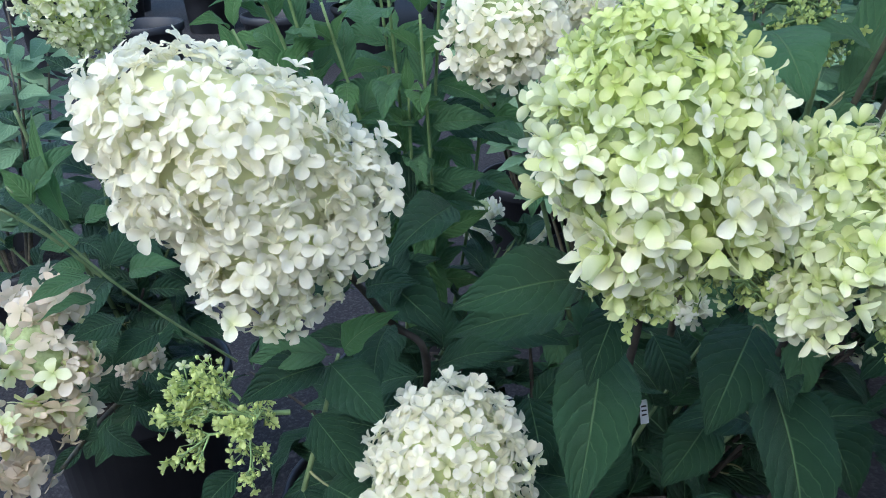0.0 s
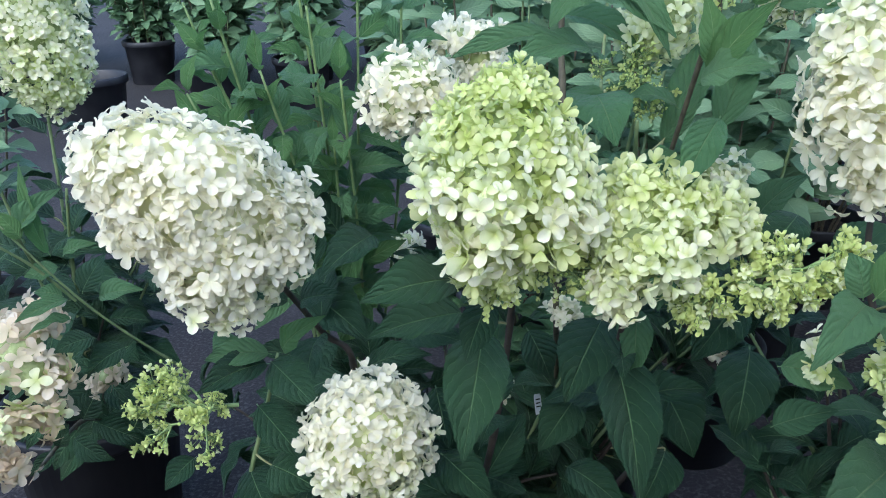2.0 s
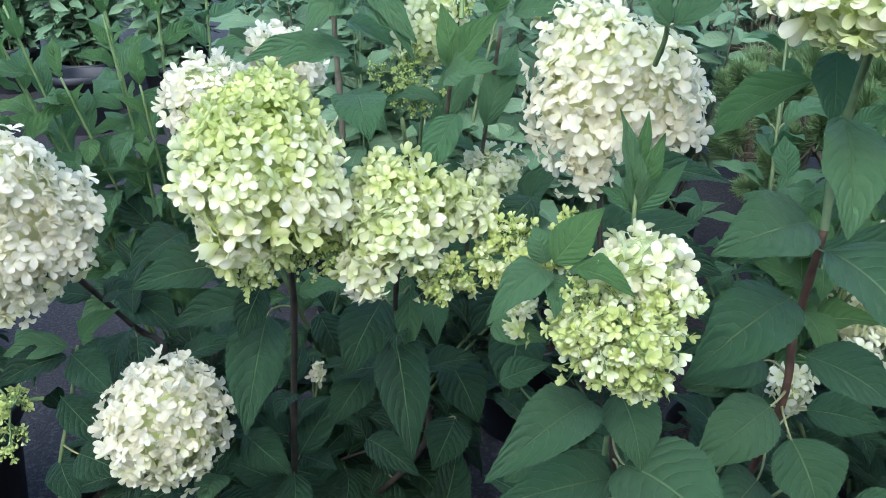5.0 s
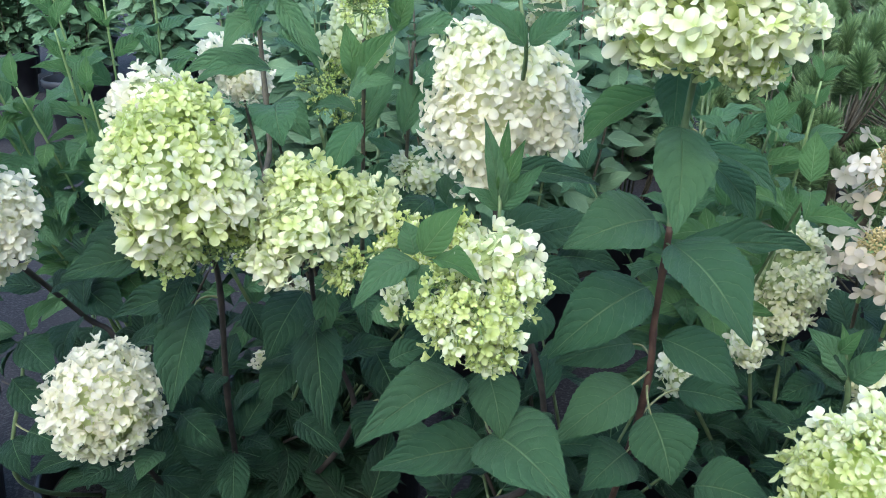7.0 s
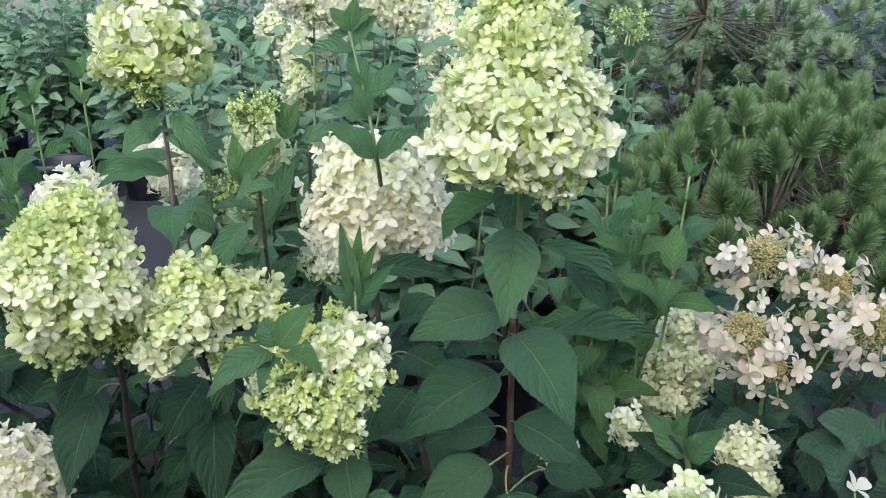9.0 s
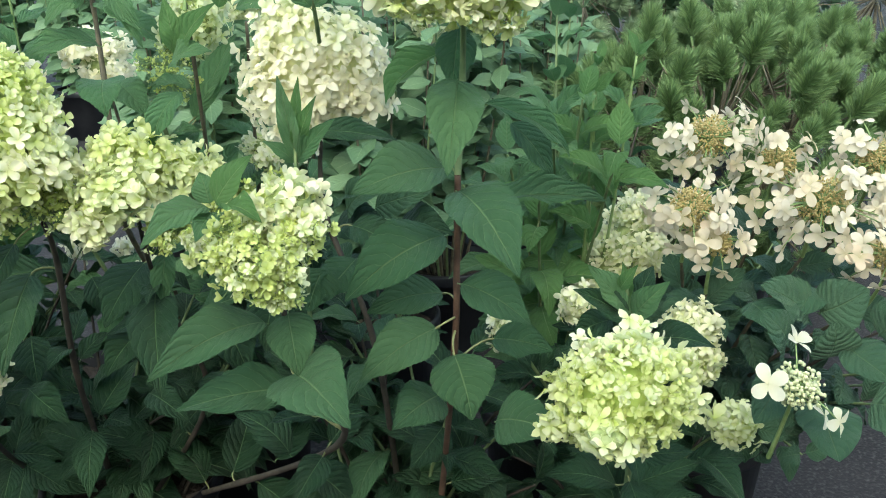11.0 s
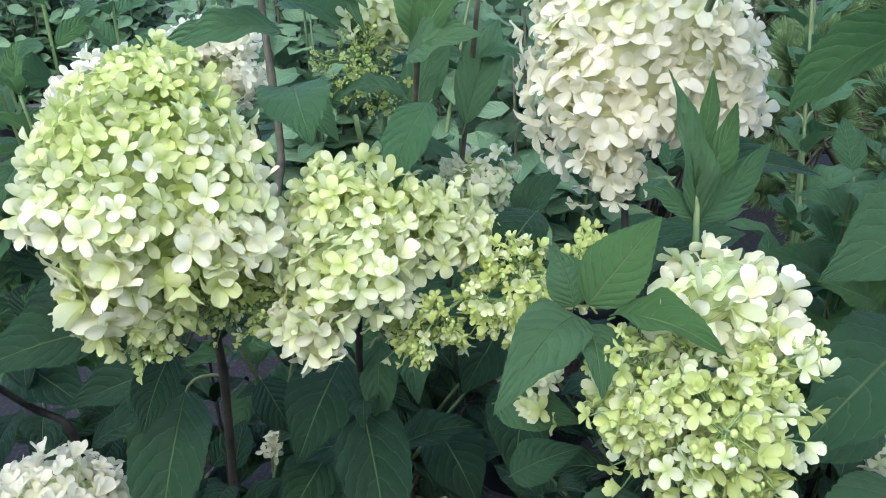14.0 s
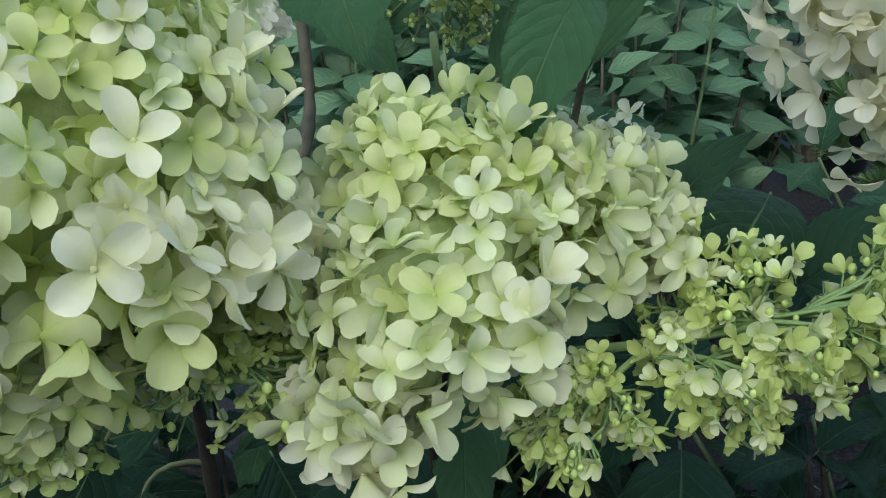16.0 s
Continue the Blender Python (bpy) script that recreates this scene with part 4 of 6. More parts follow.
# canes of the lime bush
cane = stem(lime_bush, [(0.100, 0.860, 0.240), (0.136, 0.639, 0.585), (0.154, 0.574, 0.810), (0.140, 0.502, 0.908)], 0.006, 0.0035, STEM_DARK)
leaf(cane, (0.102, 0.495, 0.861), (0.017, 0.461, 0.854), 0.046, (-0.01, -0.67, 0.74))
leaf(cane, (0.129, 0.524, 0.827), (0.107, 0.486, 0.784), 0.034, (-0.01, -0.67, 0.74))
leaf(cane, (0.125, 0.567, 0.772), (0.103, 0.471, 0.689), 0.061, (-0.01, -0.67, 0.74))
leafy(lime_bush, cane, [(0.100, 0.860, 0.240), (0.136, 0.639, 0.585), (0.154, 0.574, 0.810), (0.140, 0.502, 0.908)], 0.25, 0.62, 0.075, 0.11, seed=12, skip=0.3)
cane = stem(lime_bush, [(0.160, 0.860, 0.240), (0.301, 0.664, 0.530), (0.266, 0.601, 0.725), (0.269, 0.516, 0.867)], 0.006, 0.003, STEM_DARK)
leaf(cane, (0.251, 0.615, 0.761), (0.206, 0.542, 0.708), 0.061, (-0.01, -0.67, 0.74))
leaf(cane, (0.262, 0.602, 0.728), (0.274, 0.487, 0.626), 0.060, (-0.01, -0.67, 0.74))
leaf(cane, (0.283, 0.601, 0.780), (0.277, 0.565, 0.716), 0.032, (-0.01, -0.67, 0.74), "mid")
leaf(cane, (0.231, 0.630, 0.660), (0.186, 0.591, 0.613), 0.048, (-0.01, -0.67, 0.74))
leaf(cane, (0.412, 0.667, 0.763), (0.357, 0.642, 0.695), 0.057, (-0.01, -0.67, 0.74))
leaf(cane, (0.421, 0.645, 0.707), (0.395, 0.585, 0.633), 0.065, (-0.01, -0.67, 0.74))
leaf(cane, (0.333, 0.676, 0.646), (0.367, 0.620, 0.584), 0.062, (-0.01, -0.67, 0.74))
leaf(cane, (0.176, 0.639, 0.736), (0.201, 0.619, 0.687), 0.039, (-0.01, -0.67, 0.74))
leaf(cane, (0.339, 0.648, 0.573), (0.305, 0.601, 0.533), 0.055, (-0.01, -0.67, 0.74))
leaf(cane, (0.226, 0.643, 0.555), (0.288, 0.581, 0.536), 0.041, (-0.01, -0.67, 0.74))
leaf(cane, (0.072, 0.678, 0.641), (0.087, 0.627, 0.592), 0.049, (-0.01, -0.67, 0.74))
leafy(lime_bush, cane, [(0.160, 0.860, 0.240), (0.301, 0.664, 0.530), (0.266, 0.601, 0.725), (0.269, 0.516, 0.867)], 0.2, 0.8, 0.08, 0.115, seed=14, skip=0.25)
cane = stem(lime_bush, [(0.220, 0.840, 0.240), (0.478, 0.403, 0.589), (0.446, 0.348, 0.717), (0.431, 0.309, 0.863)], 0.006, 0.003, STEM_DARK)
leaf(cane, (0.381, 0.333, 0.916), (0.417, 0.330, 0.962), 0.034, (-0.25, -0.70, 0.70), "young")
leaf(cane, (0.374, 0.330, 0.912), (0.320, 0.272, 0.900), 0.033, (-0.06, -0.67, 0.74), "mid")
leaf(cane, (0.375, 0.337, 0.914), (0.367, 0.350, 0.942), 0.026, (-0.06, -0.80, 0.60), "mid")
leaf(cane, (0.390, 0.322, 0.914), (0.424, 0.268, 0.920), 0.026, (0.10, -0.60, 0.80), "young")
leaf(cane, (0.379, 0.326, 0.908), (0.368, 0.268, 0.903), 0.026, (0.05, -0.70, 0.70), "mid")
leaf(cane, (0.416, 0.326, 0.791), (0.314, 0.245, 0.779), 0.050, (-0.06, -0.67, 0.74), "fresh")
leaf(cane, (0.440, 0.326, 0.798), (0.447, 0.276, 0.753), 0.048, (-0.06, -0.67, 0.74), "fresh")
leaf(cane, (0.441, 0.304, 0.741), (0.492, 0.191, 0.740), 0.076, (-0.06, -0.67, 0.74), "fresh")
leaf(cane, (0.436, 0.317, 0.719), (0.326, 0.286, 0.723), 0.049, (-0.06, -0.67, 0.74), "fresh")
leaf(cane, (0.434, 0.366, 0.733), (0.422, 0.321, 0.780), 0.022, (-0.06, -0.67, 0.74), "fresh")
leaf(cane, (0.350, 0.391, 0.777), (0.390, 0.376, 0.802), 0.028, (-0.06, -0.67, 0.74), "fresh")
leaf(cane, (0.335, 0.357, 0.851), (0.376, 0.331, 0.850), 0.029, (-0.06, -0.67, 0.74), "mid")
leaf(cane, (0.479, 0.414, 0.810), (0.459, 0.380, 0.776), 0.052, (-0.06, -0.67, 0.74), "fresh")
leaf(cane, (0.390, 0.396, 0.689), (0.352, 0.374, 0.679), 0.042, (-0.06, -0.67, 0.74), "fresh")
leaf(cane, (0.516, 0.432, 0.812), (0.474, 0.383, 0.786), 0.047, (-0.06, -0.67, 0.74), "fresh")
leafy(lime_bush, cane, [(0.220, 0.840, 0.240), (0.478, 0.403, 0.589), (0.446, 0.348, 0.717), (0.431, 0.309, 0.863)], 0.15, 0.75, 0.08, 0.11, seed=16, skip=0.3)

# ------------------------------------------------------------------ hydrangea with the red-brown cane
pot((0.62, 0.62, 0.0), 0.15, 0.28, "black plastic nursery pot in deep leaf shade")
tall_bush = thing("hydrangea_shrub", (0.62, 0.62, 0.23), "tall hydrangea shrub with red-brown cane and big flower heads", "shrub", "near hydrangeas")
flower_head(tall_bush, "large upright cone flower head, lime above and cream below", [(0.625, 0.360, 1.242, 0.037, 0.029), (0.621, 0.342, 1.200, 0.063, 0.041), (0.618, 0.326, 1.153, 0.084, 0.045), (0.613, 0.308, 1.118, 0.089, 0.032), (0.601, 0.287, 1.097, 0.055, 0.020), (0.643, 0.268, 1.084, 0.022, 0.022)], blend=0.009, size=0.037, mix=[(0.10, "lime"), (0.18, "pale"), (0.48, "cream"), (0.70, "pale"), (0.92, "lime"), (2, "green")], forms=("half", "open", "cup", "half"), pack=0.36, jitter=0.55, droop=-0.1, seed=17, size_top=0.42, foot=0.13)
flower_head(tall_bush, "dense white flower head with drooping tip", [(0.461, 0.574, 1.035, 0.053, 0.065), (0.527, 0.547, 1.010, 0.055, 0.059), (0.486, 0.548, 1.017, 0.061, 0.069), (0.460, 0.527, 0.957, 0.036, 0.055), (0.546, 0.526, 0.976, 0.031, 0.030), (0.435, 0.542, 0.992, 0.040, 0.050)], blend=0.008, fill=0.7, size=0.031, mix=[(0.75, "white"), (2, "cream")], forms=("shingle", "shingle", "long", "half"), pack=0.25, jitter=0.52, core=HUES["cream"], droop=-0.2, seed=19)
stem(tall_bush, [(0.621, 0.363, 0.921), (0.628, 0.372, 1.002), (0.623, 0.329, 1.122)], 0.0048, 0.0038, STEM_GREEN)
cane = stem(tall_bush, [(0.620, 0.600, 0.230), (0.620, 0.400, 0.685), (0.623, 0.386, 0.815), (0.621, 0.363, 0.921)], 0.0054, 0.0042, STEM_RED, "straight red-brown cane")
leaf(cane, (0.606, 0.362, 0.929), (0.509, 0.333, 0.914), 0.062, (-0.06, -0.67, 0.74), "fresh")
leaf(cane, (0.622, 0.363, 1.017), (0.599, 0.292, 0.941), 0.054, (-0.06, -0.67, 0.74), "mid")
leaf(cane, (0.630, 0.402, 1.064), (0.617, 0.370, 1.008), 0.041, (-0.06, -0.67, 0.74), "mid")
leaf(cane, (0.620, 0.352, 0.907), (0.658, 0.249, 0.848), 0.068, (-0.06, -0.67, 0.74), "fresh")
leaf(cane, (0.607, 0.375, 0.853), (0.497, 0.325, 0.808), 0.065, (-0.06, -0.67, 0.74), "fresh")
leaf(cane, (0.624, 0.364, 0.800), (0.690, 0.321, 0.764), 0.052, (-0.06, -0.67, 0.74), "fresh")
leaf(cane, (0.595, 0.358, 0.753), (0.507, 0.313, 0.725), 0.055, (-0.06, -0.67, 0.74), "fresh")
leaf(cane, (0.612, 0.346, 0.725), (0.622, 0.294, 0.676), 0.069, (-0.06, -0.67, 0.74), "fresh")
leaf(cane, (0.614, 0.405, 1.040), (0.557, 0.462, 0.979), 0.040, (-0.06, -0.67, 0.74), "young")
leaf(cane, (0.610, 0.408, 0.772), (0.523, 0.392, 0.765), 0.048, (-0.06, -0.67, 0.74), "fresh")
leaf(cane, (0.662, 0.421, 0.983), (0.772, 0.430, 0.922), 0.029, (-0.06, -0.67, 0.74), "mid")
leaf(cane, (0.702, 0.469, 0.950), (0.750, 0.441, 0.891), 0.036, (-0.06, -0.67, 0.74), "fresh")
leaf(cane, (0.659, 0.440, 0.866), (0.806, 0.426, 0.865), 0.033, (-0.06, -0.67, 0.74), "fresh")
leaf(cane, (0.673, 0.427, 0.700), (0.735, 0.388, 0.698), 0.047, (-0.06, -0.67, 0.74), "fresh")
leaf(cane, (0.598, 0.367, 0.665), (0.542, 0.317, 0.663), 0.056, (-0.06, -0.67, 0.74), "fresh")
leaf(cane, (0.650, 0.307, 0.662), (0.705, 0.252, 0.673), 0.061, (-0.06, -0.67, 0.74), "fresh")
leafy(tall_bush, cane, [(0.620, 0.600, 0.230), (0.620, 0.400, 0.685), (0.623, 0.386, 0.815)], 0.15, 0.5, 0.07, 0.10, seed=18, skip=0.2)
cane = stem(tall_bush, [(0.580, 0.620, 0.230), (0.541, 0.525, 0.643), (0.486, 0.553, 0.838), (0.494, 0.574, 0.976)], 0.006, 0.003, STEM_DARK)
leafy(tall_bush, cane, [(0.580, 0.620, 0.230), (0.541, 0.525, 0.643), (0.486, 0.553, 0.838), (0.494, 0.574, 0.976)], 0.25, 0.8, 0.065, 0.10, tone="fresh", seed=20)
leaf(cane, (0.483, 0.469, 0.952), (0.573, 0.436, 0.945), 0.030, (-0.06, -0.67, 0.74))
leaf(cane, (0.515, 0.494, 0.832), (0.569, 0.450, 0.814), 0.044, (-0.06, -0.67, 0.74))
leaf(cane, (0.405, 0.533, 0.904), (0.364, 0.502, 0.870), 0.038, (-0.06, -0.67, 0.74))
leaf(cane, (0.520, 0.700, 0.785), (0.585, 0.640, 0.838), 0.060, (-0.06, -0.67, 0.74), "fresh")
leaf(cane, (0.560, 0.700, 0.790), (0.640, 0.655, 0.822), 0.062, (-0.06, -0.67, 0.74), "fresh")
leaf(cane, (0.500, 0.720, 0.755), (0.575, 0.640, 0.778), 0.066, (-0.06, -0.67, 0.74))
leaf(cane, (0.445, 0.740, 0.825), (0.478, 0.700, 0.890), 0.045, (-0.06, -0.67, 0.74), "fresh")
leaf(cane, (0.590, 0.690, 0.760), (0.655, 0.620, 0.775), 0.064, (-0.06, -0.67, 0.74))
cane = stem(tall_bush, [(0.458, 0.407, 0.678), (0.462, 0.387, 0.848), (0.458, 0.375, 0.927), (0.461, 0.386, 0.982)], 0.0035, 0.002, STEM_GREEN)
leaf(cane, (0.460, 0.380, 0.940), (0.446, 0.393, 1.025), 0.019, (-0.08, -0.83, 0.55), "mid")
leaf(cane, (0.461, 0.384, 0.950), (0.482, 0.382, 1.005), 0.018, (-0.08, -0.83, 0.55), "young")
leaf(cane, (0.460, 0.380, 0.939), (0.498, 0.372, 0.984), 0.021, (-0.08, -0.83, 0.55), "mid")
leaf(cane, (0.458, 0.380, 0.939), (0.428, 0.381, 0.963), 0.014, (-0.08, -0.83, 0.55), "mid")
leaf(cane, (0.461, 0.384, 0.977), (0.466, 0.380, 1.024), 0.011, (-0.08, -0.83, 0.55), "young")
cane = stem(tall_bush, [(0.491, 0.446, 1.050), (0.487, 0.414, 1.087), (0.479, 0.422, 1.140), (0.465, 0.445, 1.212)], 0.003, 0.0018, STEM_GREEN)
leaf(cane, (0.484, 0.401, 1.088), (0.432, 0.402, 1.127), 0.027, (-0.07, -0.70, 0.71), "mid")
leaf(cane, (0.488, 0.401, 1.089), (0.534, 0.389, 1.118), 0.026, (-0.07, -0.70, 0.71), "mid")
leaf(cane, (0.482, 0.418, 1.127), (0.433, 0.435, 1.132), 0.023, (-0.07, -0.70, 0.71), "mid")
leaf(cane, (0.480, 0.424, 1.146), (0.519, 0.421, 1.184), 0.024, (-0.07, -0.70, 0.71), "mid")
leaf(cane, (0.478, 0.427, 1.157), (0.464, 0.450, 1.192), 0.022, (-0.07, -0.70, 0.71), "mid")
leaf(cane, (0.469, 0.439, 1.192), (0.413, 0.455, 1.193), 0.020, (-0.07, -0.70, 0.71), "mid")
leaf(cane, (0.470, 0.441, 1.198), (0.494, 0.458, 1.227), 0.017, (-0.07, -0.70, 0.71), "mid")
leaf(cane, (0.481, 0.418, 1.127), (0.467, 0.420, 1.164), 0.017, (-0.07, -0.70, 0.71), "mid")
leaf(cane, (0.464, 0.445, 1.211), (0.446, 0.465, 1.235), 0.016, (-0.07, -0.70, 0.71), "young")
leaf(cane, (0.465, 0.445, 1.212), (0.474, 0.466, 1.249), 0.015, (-0.07, -0.70, 0.71), "young")
leaf(cane, (0.466, 0.445, 1.211), (0.492, 0.460, 1.236), 0.016, (-0.07, -0.70, 0.71), "young")
leaf(cane, (0.464, 0.445, 1.209), (0.442, 0.456, 1.206), 0.014, (-0.07, -0.70, 0.71), "mid")

# ------------------------------------------------------------------ hydrangea behind, with white, cream and lime heads
pot((0.30, 1.18, 0.0), 0.15, 0.27, "black plastic nursery pot in shade")
back_bush = thing("hydrangea_shrub", (0.30, 1.18, 0.22), "hydrangea shrub with white and lime heads above leafy canes", "shrub", "near hydrangeas")
flower_head(back_bush, "small white flower head behind the lime cone", [(0.045, 0.838, 0.969, 0.058, 0.043), (0.027, 0.816, 0.939, 0.039, 0.036), (0.070, 0.829, 0.946, 0.033, 0.036)], blend=0.008, fill=0.7, size=0.028, mix=[(2, "white")], forms=("half", "cup", "open"), pack=0.30, jitter=0.4, droop=-0.2, seed=27, single=False)
flower_head(back_bush, "small cream flower head", [(0.119, 1.094, 0.986, 0.060, 0.032), (0.140, 1.079, 0.944, 0.046, 0.038)], size=0.028, mix=[(2, "white")], forms=("half", "cup", "open"), pack=0.32, jitter=0.5, seed=29, single=False)
flower_head(back_bush, "lime and cream flower head on a tall brown cane", [(0.220, 0.669, 1.211, 0.070, 0.049), (0.216, 0.658, 1.174, 0.075, 0.032), (0.224, 0.692, 1.254, 0.060, 0.042)], size=0.031, mix=[(0.35, "lime"), (0.7, "cream"), (2, "pale")], forms=("open", "half", "cup"), pack=0.3, jitter=0.45, seed=31, single=False)
bud_cluster(back_bush, "fringe of lime buds under the flower head", (0.226, 0.641, 1.121), [(0.195, 0.642, 1.149, 0.055, 0.018), (0.229, 0.636, 1.139, 0.034, 0.018)], 0.0014, 30, 33)
flower_head(back_bush, "narrow lime-cream flower head among leaves", [(0.322, 0.775, 1.039, 0.050, 0.040), (0.336, 0.787, 1.070, 0.044, 0.033)], size=0.028, mix=[(0.4, "pale"), (2, "pale")], forms=("open", "half"), pack=0.38, jitter=0.5, seed=35, single=False)
bud_cluster(back_bush, "hanging lime bud cluster", (0.308, 0.766, 1.014), [(0.283, 0.749, 0.997, 0.034, 0.030), (0.298, 0.730, 0.977, 0.030, 0.024)], 0.0014, 50, 37)
bud_cluster(back_bush, "upright lime bud cluster", (0.340, 0.595, 1.076), [(0.338, 0.604, 1.105, 0.029, 0.026), (0.349, 0.608, 1.121, 0.019, 0.014)], 0.0014, 44, 39)
flower_head(back_bush, "pale flower head low among the leaves", [(0.412, 0.815, 0.868, 0.044, 0.022), (0.414, 0.788, 0.853, 0.033, 0.029)], size=0.026, mix=[(0.5, "pale"), (2, "cream")], forms=("open", "half"), pack=0.38, jitter=0.5, seed=41, single=False)
cane = stem(back_bush, [(0.280, 1.160, 0.220), (0.210, 0.696, 0.805), (0.214, 0.703, 0.934), (0.211, 0.723, 1.065), (0.220, 0.666, 1.167)], 0.0054, 0.0035, STEM_BROWN)
leaf(cane, (0.240, 0.639, 1.086), (0.294, 0.572, 1.054), 0.038, (-0.07, -0.70, 0.71), "mid")
leaf(cane, (0.230, 0.643, 1.093), (0.185, 0.587, 1.069), 0.041, (-0.07, -0.70, 0.71), "mid")
leaf(cane, (0.228, 0.649, 1.113), (0.219, 0.592, 1.094), 0.031, (-0.07, -0.70, 0.71), "mid")
leaf(cane, (0.243, 0.637, 1.114), (0.291, 0.569, 1.043), 0.026, (-0.07, -0.70, 0.71), "mid")
leaf(cane, (0.229, 0.636, 1.037), (0.148, 0.601, 1.033), 0.033, (-0.07, -0.70, 0.71), "mid")
leaf(cane, (0.234, 0.623, 0.996), (0.243, 0.552, 0.972), 0.055, (-0.07, -0.70, 0.71), "mid")
leaf(cane, (0.224, 0.625, 0.996), (0.210, 0.582, 0.990), 0.028, (-0.07, -0.70, 0.71), "mid")
cane = stem(back_bush, [(0.210, 1.160, 0.220), (0.120, 0.977, 0.598), (0.046, 0.828, 0.943)], 0.0055, 0.0028, STEM_GREEN)
leafy(back_bush, cane, [(0.210, 1.160, 0.220), (0.120, 0.977, 0.598), (0.046, 0.828, 0.943)], 0.25, 0.93, 0.06, 0.10, tone="mid", seed=50, skip=0.1)
cane = stem(back_bush, [(0.240, 1.160, 0.220), (0.180, 1.130, 0.587), (0.130, 1.105, 0.924)], 0.0055, 0.0028, STEM_BROWN)
leafy(back_bush, cane, [(0.240, 1.160, 0.220), (0.180, 1.130, 0.587), (0.130, 1.105, 0.924)], 0.25, 0.93, 0.06, 0.10, tone="mid", seed=51, skip=0.1)
cane = stem(back_bush, [(0.270, 1.160, 0.220), (0.301, 0.960, 0.649), (0.326, 0.796, 1.036)], 0.0055, 0.0028, STEM_GREEN)
leafy(back_bush, cane, [(0.270, 1.160, 0.220), (0.301, 0.960, 0.649), (0.326, 0.796, 1.036)], 0.25, 0.93, 0.06, 0.10, tone="mid", seed=52, skip=0.1)
cane = stem(back_bush, [(0.300, 1.160, 0.220), (0.322, 0.857, 0.677), (0.340, 0.609, 1.087)], 0.0055, 0.0028, STEM_BROWN)
leafy(back_bush, cane, [(0.300, 1.160, 0.220), (0.322, 0.857, 0.677), (0.340, 0.609, 1.087)], 0.25, 0.93, 0.06, 0.10, tone="mid", seed=53, skip=0.5)
cane = stem(back_bush, [(0.330, 1.160, 0.220), (0.375, 0.969, 0.552), (0.412, 0.812, 0.861)], 0.0055, 0.0028, STEM_GREEN)
leafy(back_bush, cane, [(0.330, 1.160, 0.220), (0.375, 0.969, 0.552), (0.412, 0.812, 0.861)], 0.25, 0.93, 0.06, 0.10, tone="mid", seed=54, skip=0.1)
cane = stem(back_bush, [(0.360, 1.160, 0.220), (0.383, 0.917, 0.658), (0.402, 0.718, 1.052)], 0.0055, 0.0028, STEM_BROWN)
leafy(back_bush, cane, [(0.360, 1.160, 0.220), (0.383, 0.917, 0.658), (0.402, 0.718, 1.052)], 0.25, 0.93, 0.06, 0.10, tone="mid", seed=55, skip=0.1)
cane = stem(back_bush, [(0.390, 1.160, 0.220), (0.330, 0.880, 0.609), (0.281, 0.651, 0.964)], 0.0055, 0.0028, STEM_GREEN)
leafy(back_bush, cane, [(0.390, 1.160, 0.220), (0.330, 0.880, 0.609), (0.281, 0.651, 0.964)], 0.25, 0.93, 0.06, 0.10, tone="mid", seed=56, skip=0.5)
leaf(cane, (0.221, 0.752, 0.974), (0.266, 0.705, 0.937), 0.047, (-0.01, -0.67, 0.74), "mid")
leaf(cane, (0.216, 0.795, 1.031), (0.093, 0.790, 1.012), 0.029, (-0.01, -0.67, 0.74), "mid")
leaf(cane, (0.223, 0.803, 1.050), (0.301, 0.745, 1.014), 0.037, (-0.01, -0.67, 0.74), "mid")
leaf(cane, (0.260, 0.745, 0.958), (0.291, 0.734, 0.986), 0.027, (-0.01, -0.67, 0.74), "mid")
leaf(cane, (0.323, 0.710, 0.925), (0.361, 0.723, 0.987), 0.029, (-0.01, -0.67, 0.74), "mid")
leaf(cane, (0.330, 0.714, 0.937), (0.382, 0.774, 1.038), 0.040, (-0.01, -0.67, 0.74), "mid")
leaf(cane, (0.387, 0.733, 0.932), (0.435, 0.789, 1.022), 0.041, (-0.01, -0.67, 0.74), "mid")
leaf(cane, (0.328, 0.582, 1.030), (0.319, 0.581, 1.092), 0.027, (-0.07, -0.70, 0.71), "young")
leaf(cane, (0.327, 0.580, 1.020), (0.379, 0.573, 1.085), 0.032, (-0.07, -0.70, 0.71), "young")
leaf(cane, (0.320, 0.579, 1.017), (0.368, 0.539, 1.038), 0.037, (-0.07, -0.70, 0.71), "mid")
leaf(cane, (0.331, 0.549, 0.989), (0.294, 0.514, 0.932), 0.033, (-0.07, -0.70, 0.71), "mid")
leaf(cane, (0.376, 0.623, 1.077), (0.400, 0.625, 1.125), 0.028, (-0.07, -0.70, 0.71), "young")
leaf(cane, (0.391, 0.624, 1.083), (0.365, 0.639, 1.124), 0.027, (-0.07, -0.70, 0.71), "mid")
leaf(cane, (0.397, 0.621, 1.076), (0.460, 0.596, 1.085), 0.031, (-0.07, -0.70, 0.71), "mid")

